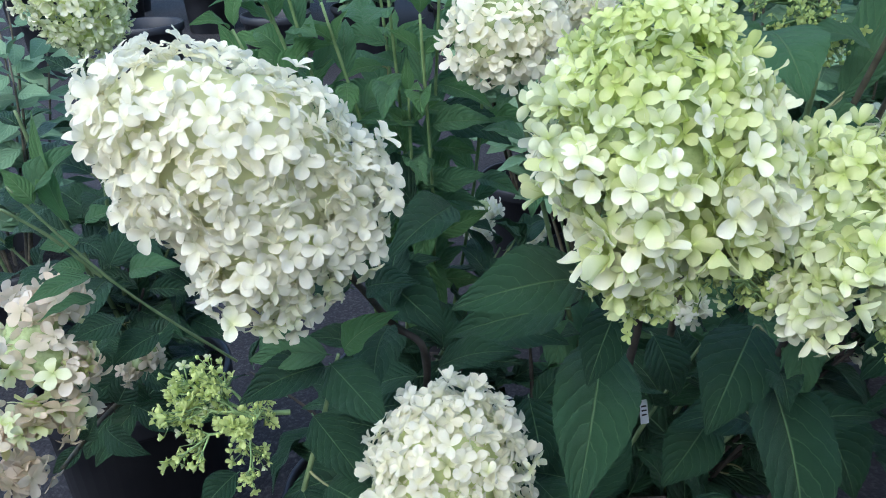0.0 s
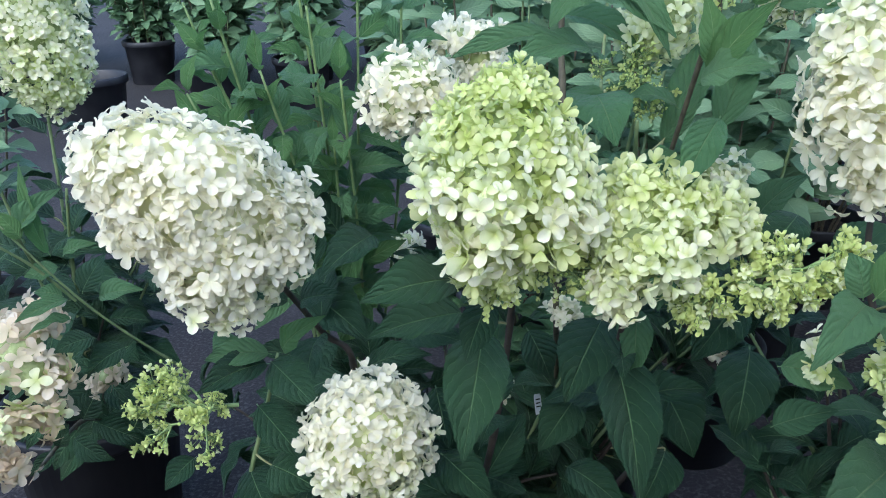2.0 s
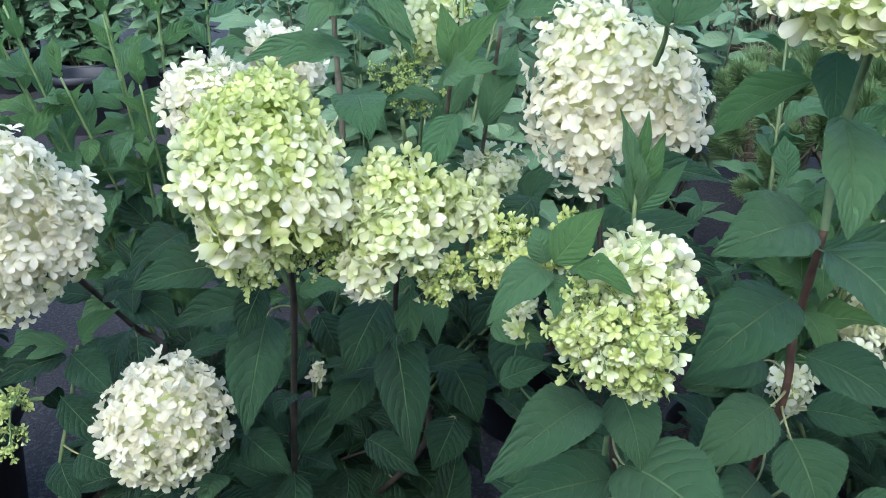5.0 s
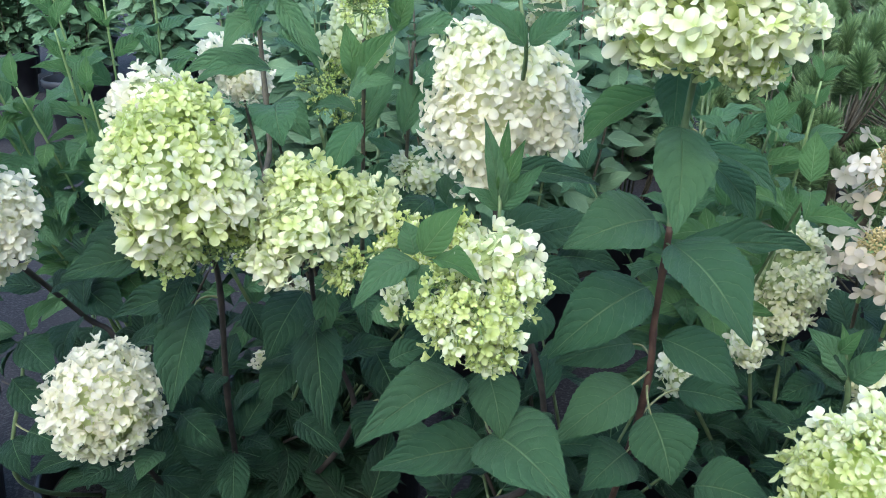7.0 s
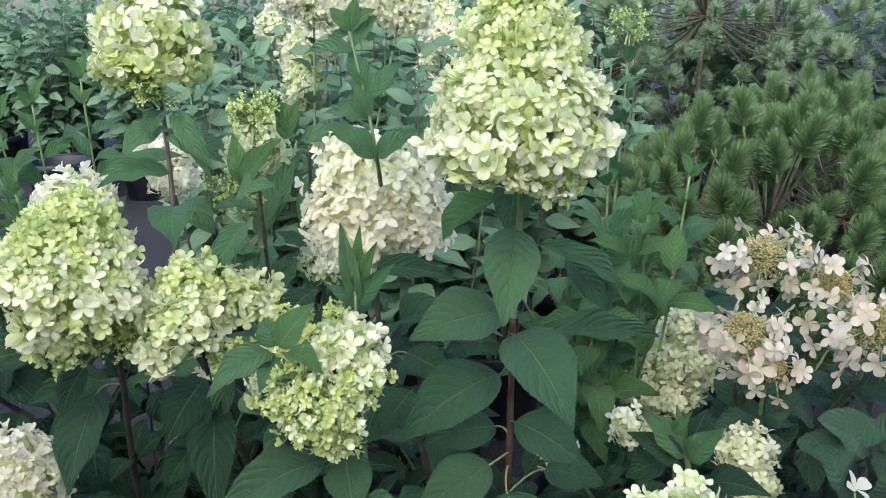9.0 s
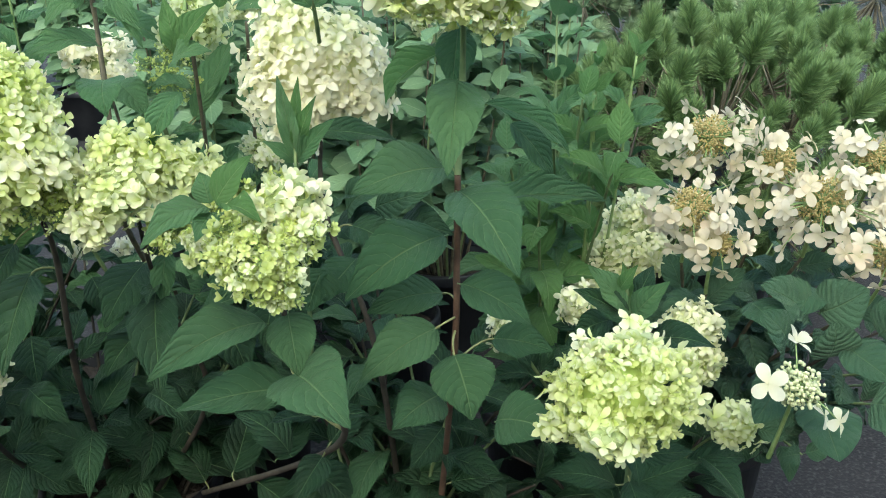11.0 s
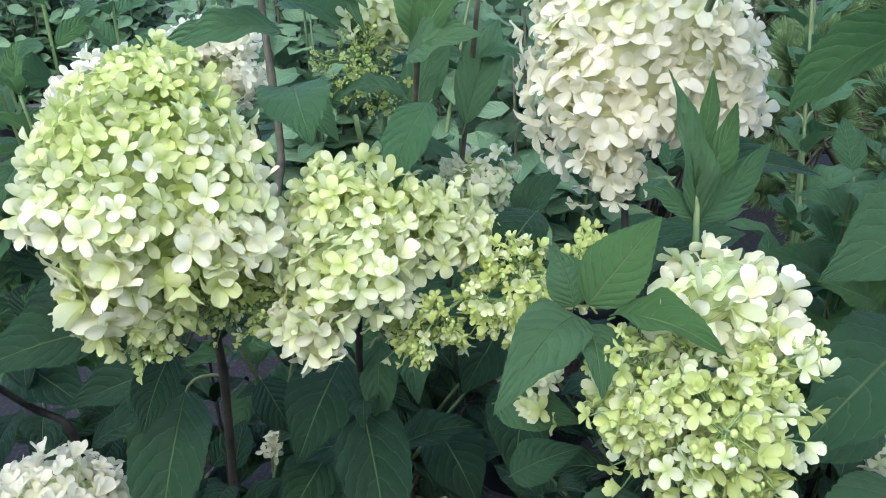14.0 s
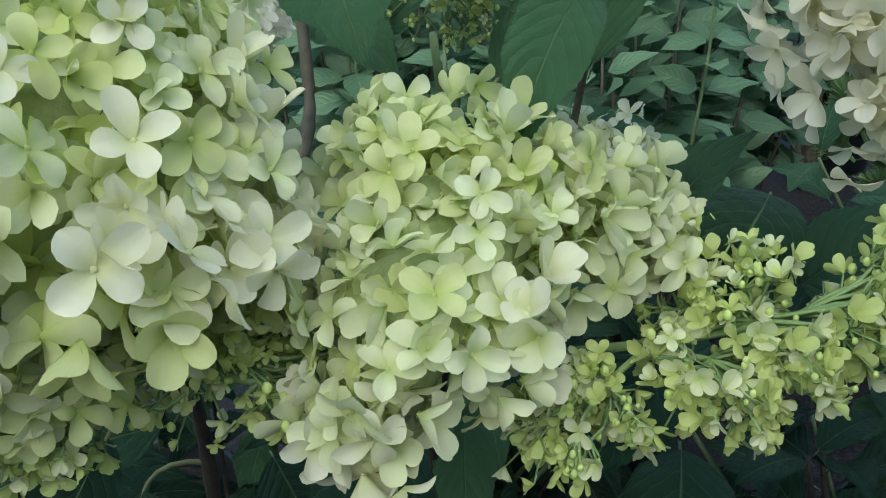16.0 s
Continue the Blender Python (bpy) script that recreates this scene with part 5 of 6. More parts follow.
# ------------------------------------------------------------------ blush hydrangea beside
pot((-0.62, 1.22, 0.0), 0.17, 0.30, "large black plastic nursery pot")
blush_bush = thing("hydrangea_shrub", (-0.62, 1.22, 0.25), "hydrangea shrub with fading blush and cream flower heads", "shrub", "near hydrangeas")
flower_head(blush_bush, "fading flower head in blush, cream and pale green", [(-0.420, 0.719, 0.710, 0.051, 0.030), (-0.430, 0.681, 0.677, 0.051, 0.034), (-0.385, 0.678, 0.660, 0.042, 0.034), (-0.407, 0.637, 0.624, 0.033, 0.025), (-0.434, 0.629, 0.612, 0.030, 0.025), (-0.423, 0.623, 0.573, 0.034, 0.028), (-0.387, 0.655, 0.612, 0.031, 0.027)], size=0.036, mix=[(0.4, "pink"), (0.6, "pale"), (0.85, "pink"), (2, "ivory")], forms=("flat", "open", "half"), pack=0.5, jitter=0.5, seed=43)
flower_head(blush_bush, "small faded blush flower head", [(-0.373, 0.822, 0.588, 0.021, 0.025), (-0.393, 0.812, 0.570, 0.020, 0.020)], size=0.026, mix=[(2, "pink")], forms=("open", "half"), pack=0.6, jitter=0.5, seed=45)
cane = stem(blush_bush, [(-0.620, 1.200, 0.250), (-0.537, 0.963, 0.482), (-0.453, 0.726, 0.634)], 0.006, 0.003, STEM_BROWN)
leafy(blush_bush, cane, [(-0.620, 1.200, 0.250), (-0.537, 0.963, 0.482), (-0.453, 0.726, 0.634)], 0.2, 0.85, 0.07, 0.10, seed=70)
cane = stem(blush_bush, [(-0.590, 1.200, 0.250), (-0.491, 1.017, 0.449), (-0.392, 0.834, 0.569)], 0.006, 0.003, STEM_BROWN)
leafy(blush_bush, cane, [(-0.590, 1.200, 0.250), (-0.491, 1.017, 0.449), (-0.392, 0.834, 0.569)], 0.2, 0.85, 0.07, 0.10, seed=71)
cane = stem(blush_bush, [(-0.560, 1.200, 0.250), (-0.491, 0.940, 0.430), (-0.421, 0.681, 0.530)], 0.006, 0.003, STEM_BROWN)
leafy(blush_bush, cane, [(-0.560, 1.200, 0.250), (-0.491, 0.940, 0.430), (-0.421, 0.681, 0.530)], 0.2, 0.85, 0.07, 0.10, seed=72)
leaf(cane, (-0.338, 0.709, 0.695), (-0.370, 0.673, 0.696), 0.031, (0.06, -0.64, 0.77))
leaf(cane, (-0.364, 0.717, 0.742), (-0.405, 0.668, 0.739), 0.020, (0.06, -0.64, 0.77), "mid")
leaf(cane, (-0.361, 0.708, 0.721), (-0.394, 0.661, 0.721), 0.014, (0.06, -0.64, 0.77), "mid")
leaf(cane, (-0.313, 0.733, 0.669), (-0.350, 0.698, 0.649), 0.035, (0.06, -0.64, 0.77))
leaf(cane, (-0.399, 0.707, 0.824), (-0.419, 0.700, 0.860), 0.021, (0.06, -0.64, 0.77), "young")
leaf(cane, (-0.381, 0.741, 0.774), (-0.415, 0.724, 0.768), 0.025, (0.06, -0.64, 0.77), "mid")
leaf(cane, (-0.393, 0.747, 0.789), (-0.406, 0.742, 0.902), 0.019, (0.06, -0.64, 0.77), "young")
leaf(cane, (-0.416, 0.724, 0.817), (-0.363, 0.735, 0.876), 0.030, (0.06, -0.64, 0.77), "mid")
leaf(cane, (-0.371, 0.739, 0.790), (-0.328, 0.730, 0.810), 0.019, (0.06, -0.64, 0.77), "mid")
leaf(cane, (-0.380, 0.736, 0.738), (-0.409, 0.727, 0.748), 0.023, (0.06, -0.64, 0.77), "mid")
leaf(cane, (-0.374, 0.775, 0.726), (-0.348, 0.798, 0.769), 0.036, (0.06, -0.64, 0.77))
leaf(cane, (-0.353, 0.774, 0.720), (-0.291, 0.764, 0.733), 0.030, (0.06, -0.64, 0.77), "mid")
cane = stem(blush_bush, [(-0.270, 0.827, 0.577), (-0.352, 0.749, 0.713), (-0.414, 0.694, 0.845)], 0.0022, 0.0016, STEM_GREEN)
cane = stem(blush_bush, [(-0.373, 0.752, 0.724), (-0.399, 0.721, 0.782), (-0.425, 0.693, 0.823)], 0.0025, 0.0018, STEM_GREEN)
flower_head(blush_bush, "pale green flower head at the back", [(-0.595, 1.210, 1.030, 0.092, 0.085), (-0.580, 1.200, 0.955, 0.088, 0.075), (-0.560, 1.190, 0.905, 0.055, 0.05)], blend=0.012, size=0.026, mix=[(0.3, "pale"), (0.7, "cream"), (2, "cream")], forms=("half", "cup", "open"), pack=0.46, single=False, seed=47)

for k, (tx, ty, tz) in enumerate(((-0.585, 1.20, 0.93), (-0.66, 1.12, 0.80), (-0.53, 1.10, 0.76), (-0.60, 1.05, 0.70))):
    line = [(-0.62 + 0.02 * k, 1.20, 0.25), (0.5 * tx - 0.31, 0.5 * ty + 0.61, 0.56), (tx, ty, tz)]
    cane = stem(blush_bush, line, 0.006, 0.003, STEM_GREEN)
    leafy(blush_bush, cane, line, 0.4, 0.95, 0.07, 0.13, seed=73 + k, droop=0.35)

# ------------------------------------------------------------------ shrub with the lacy ivory heads
pot((1.16, 0.88, 0.0), 0.16, 0.28, "black plastic nursery pot under lacy flowers")
lace_bush = thing("hydrangea_shrub", (1.16, 0.88, 0.23), "hydrangea shrub with lacy ivory heads and rounded leaves", "shrub", "near hydrangeas")
lace_head(lace_bush, "lacy ivory flower head with a tan centre", (1.064, 0.727, 0.772), (1.044, 0.667, 0.872), 0.071, n=43, size=0.036, seed=80)
cane = stem(lace_bush, [(1.16, 0.88, 0.23), (1.112, 0.803, 0.531), (1.064, 0.727, 0.772)], 0.005, 0.003, STEM_BROWN)
leafy(lace_bush, cane, [(1.16, 0.88, 0.23), (1.112, 0.803, 0.531), (1.064, 0.727, 0.772)], 0.3, 0.95, 0.055, 0.075, tone="round", top=0.8, seed=90, droop=0.1)
lace_head(lace_bush, "lacy ivory flower head with a tan centre", (0.997, 0.619, 0.702), (0.977, 0.559, 0.802), 0.061, n=37, size=0.036, seed=81)
cane = stem(lace_bush, [(1.16, 0.88, 0.23), (1.079, 0.750, 0.496), (0.997, 0.619, 0.702)], 0.005, 0.003, STEM_BROWN)
leafy(lace_bush, cane, [(1.16, 0.88, 0.23), (1.079, 0.750, 0.496), (0.997, 0.619, 0.702)], 0.3, 0.95, 0.055, 0.075, tone="round", top=0.8, seed=91, droop=0.1)
lace_head(lace_bush, "lacy ivory flower head with a tan centre", (1.157, 0.693, 0.737), (1.137, 0.633, 0.837), 0.058, n=31, size=0.036, seed=82)
cane = stem(lace_bush, [(1.16, 0.88, 0.23), (1.158, 0.787, 0.514), (1.157, 0.693, 0.737)], 0.005, 0.003, STEM_BROWN)
leafy(lace_bush, cane, [(1.16, 0.88, 0.23), (1.158, 0.787, 0.514), (1.157, 0.693, 0.737)], 0.3, 0.95, 0.055, 0.075, tone="round", top=0.8, seed=92, droop=0.1)
lace_head(lace_bush, "lacy ivory flower head with a tan centre", (1.180, 0.605, 0.701), (1.160, 0.545, 0.801), 0.077, n=46, size=0.036, seed=83)
cane = stem(lace_bush, [(1.16, 0.88, 0.23), (1.170, 0.743, 0.495), (1.180, 0.605, 0.701)], 0.005, 0.003, STEM_BROWN)
leafy(lace_bush, cane, [(1.16, 0.88, 0.23), (1.170, 0.743, 0.495), (1.180, 0.605, 0.701)], 0.3, 0.95, 0.055, 0.075, tone="round", top=0.8, seed=93, droop=0.1)
lace_head(lace_bush, "lacy ivory flower head with a tan centre", (1.280, 0.638, 0.747), (1.260, 0.578, 0.847), 0.064, n=37, size=0.036, seed=84)
cane = stem(lace_bush, [(1.16, 0.88, 0.23), (1.220, 0.759, 0.519), (1.280, 0.638, 0.747)], 0.005, 0.003, STEM_BROWN)
leafy(lace_bush, cane, [(1.16, 0.88, 0.23), (1.220, 0.759, 0.519), (1.280, 0.638, 0.747)], 0.3, 0.95, 0.055, 0.075, tone="round", top=0.8, seed=94, droop=0.1)
lace_head(lace_bush, "lacy ivory flower head with a tan centre", (1.238, 0.528, 0.648), (1.218, 0.468, 0.748), 0.056, n=31, size=0.036, seed=85)
cane = stem(lace_bush, [(1.16, 0.88, 0.23), (1.199, 0.704, 0.469), (1.238, 0.528, 0.648)], 0.005, 0.003, STEM_BROWN)
leafy(lace_bush, cane, [(1.16, 0.88, 0.23), (1.199, 0.704, 0.469), (1.238, 0.528, 0.648)], 0.3, 0.95, 0.055, 0.075, tone="round", top=0.8, seed=95, droop=0.1)
lace_head(lace_bush, "lacy ivory flower head with a tan centre", (1.030, 0.601, 0.657), (1.010, 0.541, 0.757), 0.039, n=21, size=0.036, seed=86)
cane = stem(lace_bush, [(1.16, 0.88, 0.23), (1.095, 0.740, 0.474), (1.030, 0.601, 0.657)], 0.005, 0.003, STEM_BROWN)
leafy(lace_bush, cane, [(1.16, 0.88, 0.23), (1.095, 0.740, 0.474), (1.030, 0.601, 0.657)], 0.3, 0.95, 0.055, 0.075, tone="round", top=0.8, seed=96, droop=0.1)
lace_head(lace_bush, "lacy ivory flower head with a tan centre", (1.316, 0.614, 0.686), (1.296, 0.554, 0.786), 0.056, n=31, size=0.036, seed=87)
cane = stem(lace_bush, [(1.16, 0.88, 0.23), (1.238, 0.747, 0.488), (1.316, 0.614, 0.686)], 0.005, 0.003, STEM_BROWN)
leafy(lace_bush, cane, [(1.16, 0.88, 0.23), (1.238, 0.747, 0.488), (1.316, 0.614, 0.686)], 0.3, 0.95, 0.055, 0.075, tone="round", top=0.8, seed=97, droop=0.1)
lace_head(lace_bush, "open flower cluster of white beads with four white flowers", (0.975, 0.308, 0.575), (0.965, 0.258, 0.695), 0.055, hue="white", n=4, size=0.042, seed=99, bead_mat=BEAD, beads=280, bead=0.0024)
leaf(cane, (1.096, 0.448, 0.686), (1.020, 0.434, 0.738), 0.044, (-0.10, -0.69, 0.72), "round")
leaf(cane, (1.111, 0.446, 0.686), (1.148, 0.412, 0.730), 0.052, (-0.10, -0.69, 0.72), "round")
leaf(cane, (1.022, 0.381, 0.677), (0.980, 0.355, 0.739), 0.043, (-0.10, -0.69, 0.72), "round")
leaf(cane, (1.077, 0.369, 0.663), (1.070, 0.355, 0.716), 0.046, (-0.10, -0.69, 0.72), "round")
leaf(cane, (1.099, 0.370, 0.676), (1.121, 0.308, 0.661), 0.043, (-0.10, -0.69, 0.72), "round")
leaf(cane, (0.996, 0.327, 0.662), (0.937, 0.278, 0.646), 0.039, (-0.10, -0.69, 0.72), "round")
leaf(cane, (1.023, 0.297, 0.647), (1.007, 0.227, 0.621), 0.051, (-0.10, -0.69, 0.72), "round")
leaf(cane, (1.093, 0.304, 0.636), (1.125, 0.258, 0.639), 0.053, (-0.10, -0.69, 0.72), "round")
leaf(cane, (1.159, 0.392, 0.675), (1.183, 0.361, 0.720), 0.043, (-0.10, -0.69, 0.72), "round")
leaf(cane, (1.114, 0.485, 0.709), (1.071, 0.433, 0.695), 0.038, (-0.10, -0.69, 0.72), "round")
leaf(cane, (1.023, 0.464, 0.701), (1.031, 0.414, 0.683), 0.038, (-0.10, -0.69, 0.72), "round")

# ------------------------------------------------------------------ low hydrangea with the round lime head
pot((0.93, 0.62, 0.0), 0.14, 0.26, "black plastic nursery pot, low among leaves")
round_bush = thing("hydrangea_shrub", (0.93, 0.62, 0.21), "hydrangea shrub with a round lime head and pale heads", "shrub", "near hydrangeas")
flower_head(round_bush, "round lime flower head full of small half-open petals", [(0.735, 0.183, 0.751, 0.060, 0.056), (0.757, 0.181, 0.756, 0.047, 0.048)], size=0.0175, mix=[(0.12, "pale"), (0.9, "lime"), (2, "pale")], forms=("cup", "half", "cup", "open"), pack=0.43, jitter=0.5, seed=61, core=BUD)
flower_head(round_bush, "rim of cream petals round the lime head", [(0.763, 0.212, 0.788, 0.033, 0.014), (0.716, 0.198, 0.790, 0.023, 0.016), (0.683, 0.194, 0.762, 0.015, 0.021), (0.673, 0.175, 0.732, 0.018, 0.023), (0.805, 0.200, 0.771, 0.016, 0.019), (0.814, 0.185, 0.730, 0.013, 0.022), (0.707, 0.132, 0.745, 0.030, 0.017)], size=0.028, mix=[(0.75, "pale"), (2, "cream")], forms=("open", "half"), pack=0.6, jitter=0.5, seed=62, single=False)
flower_head(round_bush, "cone-shaped fading cream flower head", [(0.997, 0.797, 0.711, 0.048, 0.043), (0.976, 0.775, 0.667, 0.073, 0.048), (0.936, 0.757, 0.628, 0.069, 0.038), (0.901, 0.742, 0.568, 0.038, 0.035)], size=0.026, mix=[(0.3, "pale"), (2, "cream")], forms=("half", "cup", "open"), pack=0.32, jitter=0.5, seed=63, single=False)
flower_head(round_bush, "pale cream-green flower head in the shade", [(0.979, 0.534, 0.637, 0.044, 0.036), (0.980, 0.510, 0.596, 0.036, 0.040), (0.983, 0.403, 0.562, 0.037, 0.033)], size=0.026, mix=[(0.5, "pale"), (2, "cream")], forms=("half", "open"), pack=0.32, jitter=0.5, seed=65, single=False)
flower_head(round_bush, "small cream flower head between leaves", [(0.715, 0.528, 0.661, 0.029, 0.031), (0.821, 0.568, 0.669, 0.028, 0.032)], size=0.026, mix=[(2, "cream")], forms=("half", "open"), pack=0.38, jitter=0.5, seed=67, single=False)
cane = stem(round_bush, [(0.920, 0.600, 0.210), (0.783, 0.255, 0.669), (0.743, 0.198, 0.735)], 0.006, 0.003, STEM_GREEN)
leafy(round_bush, cane, [(0.920, 0.600, 0.210), (0.783, 0.255, 0.669), (0.743, 0.198, 0.735)], 0.2, 0.9, 0.06, 0.10, seed=102)
cane = stem(round_bush, [(0.950, 0.620, 0.210), (0.827, 0.357, 0.676), (0.797, 0.322, 0.783), (0.789, 0.321, 0.807)], 0.005, 0.0025, STEM_GREEN)
leaf(cane, (0.799, 0.318, 0.771), (0.747, 0.313, 0.830), 0.031, (-0.10, -0.69, 0.72), "mid")
leaf(cane, (0.802, 0.316, 0.768), (0.827, 0.295, 0.812), 0.029, (-0.10, -0.69, 0.72), "mid")
leaf(cane, (0.795, 0.315, 0.762), (0.736, 0.326, 0.799), 0.031, (-0.10, -0.69, 0.72))
leaf(cane, (0.794, 0.322, 0.783), (0.791, 0.326, 0.825), 0.014, (-0.10, -0.69, 0.72), "young")
leaf(cane, (0.801, 0.319, 0.777), (0.830, 0.338, 0.814), 0.025, (-0.10, -0.69, 0.72))
leaf(cane, (0.829, 0.322, 0.732), (0.871, 0.268, 0.749), 0.037, (-0.10, -0.69, 0.72))
leaf(cane, (0.785, 0.318, 0.799), (0.798, 0.305, 0.830), 0.015, (-0.10, -0.69, 0.72), "young")
leaf(cane, (0.786, 0.336, 0.756), (0.741, 0.337, 0.738), 0.032, (-0.10, -0.69, 0.72))
leafy(round_bush, cane, [(0.950, 0.620, 0.210), (0.827, 0.357, 0.676), (0.797, 0.322, 0.783), (0.789, 0.321, 0.807)], 0.1, 0.8, 0.06, 0.10, seed=104)
cane = stem(round_bush, [(0.950, 0.660, 0.210), (0.955, 0.717, 0.470), (0.960, 0.714, 0.690)], 0.005, 0.003, STEM_GREEN)
leafy(round_bush, cane, [(0.950, 0.660, 0.210), (0.955, 0.717, 0.470), (0.960, 0.714, 0.690)], 0.3, 0.9, 0.06, 0.095, seed=110)
cane = stem(round_bush, [(0.950, 0.660, 0.210), (0.967, 0.626, 0.426), (0.985, 0.532, 0.601)], 0.005, 0.003, STEM_GREEN)
leafy(round_bush, cane, [(0.950, 0.660, 0.210), (0.967, 0.626, 0.426), (0.985, 0.532, 0.601)], 0.3, 0.9, 0.06, 0.095, seed=111)
cane = stem(round_bush, [(0.950, 0.660, 0.210), (0.834, 0.628, 0.453), (0.717, 0.537, 0.657)], 0.005, 0.003, STEM_GREEN)
leafy(round_bush, cane, [(0.950, 0.660, 0.210), (0.834, 0.628, 0.453), (0.717, 0.537, 0.657)], 0.3, 0.9, 0.06, 0.095, seed=112)
cane = stem(round_bush, [(0.950, 0.660, 0.210), (0.888, 0.644, 0.459), (0.825, 0.567, 0.669)], 0.005, 0.003, STEM_GREEN)
leafy(round_bush, cane, [(0.950, 0.660, 0.210), (0.888, 0.644, 0.459), (0.825, 0.567, 0.669)], 0.3, 0.9, 0.06, 0.095, seed=113)

# ------------------------------------------------------------------ leafy shoots beside the red cane
pot((0.92, 1.02, 0.0), 0.14, 0.27, "black plastic nursery pot in shade")
green_bush = thing("hydrangea_shrub", (0.92, 1.02, 0.22), "leafy hydrangea shrub in fresh green, hardly in flower", "shrub", "near hydrangeas")
cane = stem(green_bush, [(0.900, 1.000, 0.220), (0.868, 0.806, 0.613), (0.835, 0.612, 0.947)], 0.005, 0.002, STEM_GREEN)
leafy(green_bush, cane, [(0.900, 1.000, 0.220), (0.868, 0.806, 0.613), (0.835, 0.612, 0.947)], 0.5, 1.0, 0.055, 0.095, tone="young", seed=120, droop=0.0, top=0.6)
cane = stem(green_bush, [(0.920, 1.000, 0.220), (0.894, 0.779, 0.584), (0.868, 0.558, 0.888)], 0.005, 0.002, STEM_GREEN)
leafy(green_bush, cane, [(0.920, 1.000, 0.220), (0.894, 0.779, 0.584), (0.868, 0.558, 0.888)], 0.5, 1.0, 0.055, 0.095, tone="young", seed=121, droop=0.0, top=0.6)
cane = stem(green_bush, [(0.940, 1.000, 0.220), (0.875, 0.830, 0.601), (0.809, 0.661, 0.921)], 0.005, 0.002, STEM_GREEN)
leafy(green_bush, cane, [(0.940, 1.000, 0.220), (0.875, 0.830, 0.601), (0.809, 0.661, 0.921)], 0.3, 1.0, 0.055, 0.095, tone="mid", seed=122, droop=0.0, top=0.6)
cane = stem(green_bush, [(0.900, 1.000, 0.220), (0.949, 1.083, 0.726), (0.998, 1.167, 1.171)], 0.005, 0.002, STEM_GREEN)
leafy(green_bush, cane, [(0.900, 1.000, 0.220), (0.949, 1.083, 0.726), (0.998, 1.167, 1.171)], 0.3, 1.0, 0.055, 0.095, tone="mid", seed=123, droop=0.0, top=0.6)
cane = stem(green_bush, [(0.920, 1.000, 0.220), (0.928, 1.039, 0.705), (0.935, 1.078, 1.130)], 0.005, 0.002, STEM_GREEN)
leafy(green_bush, cane, [(0.920, 1.000, 0.220), (0.928, 1.039, 0.705), (0.935, 1.078, 1.130)], 0.3, 1.0, 0.055, 0.095, tone="mid", seed=124, droop=0.0, top=0.6)
cane = stem(green_bush, [(0.940, 1.000, 0.220), (0.841, 0.826, 0.574), (0.743, 0.653, 0.868)], 0.005, 0.002, STEM_GREEN)
leafy(green_bush, cane, [(0.940, 1.000, 0.220), (0.841, 0.826, 0.574), (0.743, 0.653, 0.868)], 0.3, 1.0, 0.055, 0.095, tone="mid", seed=125, droop=0.0, top=0.6)
cane = stem(green_bush, [(0.900, 1.000, 0.220), (0.829, 0.772, 0.573), (0.758, 0.545, 0.867)], 0.005, 0.002, STEM_GREEN)
leafy(green_bush, cane, [(0.900, 1.000, 0.220), (0.829, 0.772, 0.573), (0.758, 0.545, 0.867)], 0.5, 1.0, 0.055, 0.095, tone="young", seed=126, droop=0.0, top=0.6)
cane = stem(green_bush, [(0.920, 1.000, 0.220), (0.863, 0.859, 0.536), (0.805, 0.717, 0.792)], 0.005, 0.002, STEM_GREEN)
leafy(green_bush, cane, [(0.920, 1.000, 0.220), (0.863, 0.859, 0.536), (0.805, 0.717, 0.792)], 0.3, 1.0, 0.055, 0.095, tone="mid", seed=127, droop=0.0, top=0.6)
for k, tip in enumerate(((0.877, 0.680, 0.980), (0.942, 0.700, 0.990), (0.860, 0.640, 0.950))):
    line = [(0.90 + 0.015 * k, 1.0, 0.22), (0.5 * tip[0] + 0.455, 0.5 * tip[1] + 0.42, 0.62), tip]
    cane = stem(green_bush, line, 0.0042, 0.002, STALK)
    shoot(cane, line, 0.86, 0.036, 0.062, 540 + k)
bud_cluster(green_bush, "lime bud cluster on a thin cane", (0.987, 1.162, 1.151), [(0.999, 1.171, 1.187, 0.045, 0.034)], 0.0014, 30, 41)

# ------------------------------------------------------------------ leafy bush not yet in flower
pot((-0.12, 1.30, 0.0), 0.15, 0.27, "black plastic nursery pot in shade")
shoot_bush = thing("hydrangea_shrub", (-0.12, 1.30, 0.22), "leafy hydrangea shrub of tall fresh green shoots", "shrub", "near hydrangeas")
SHOOT_TIPS = [(-0.190, 0.843, 1.075), (-0.079, 0.859, 1.060), (-0.222, 0.815, 0.965), (-0.140, 0.850, 0.985), (-0.020, 0.900, 1.100), (-0.110, 0.960, 1.110),
              (-0.040, 0.835, 0.975), (0.030, 0.985, 1.130), (-0.060, 0.880, 0.885), (-0.250, 0.930, 1.060), (-0.211, 0.872, 1.005)]
for k, tip in enumerate(SHOOT_TIPS):
    foot = (-0.16 + 0.025 * (k % 4), 1.28, 0.22)
    mid = (0.45 * foot[0] + 0.55 * tip[0] + 0.02, 0.4 * foot[1] + 0.6 * tip[1], 0.5 * tip[2] + 0.14)
    cane = stem(shoot_bush, [foot, mid, tip], 0.0042, 0.0018, STALK)
    shoot(cane, [foot, mid, tip], 0.5, 0.046, 0.072, 500 + k)
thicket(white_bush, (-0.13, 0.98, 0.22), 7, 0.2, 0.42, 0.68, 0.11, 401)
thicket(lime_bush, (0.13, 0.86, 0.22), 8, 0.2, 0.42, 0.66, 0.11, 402)
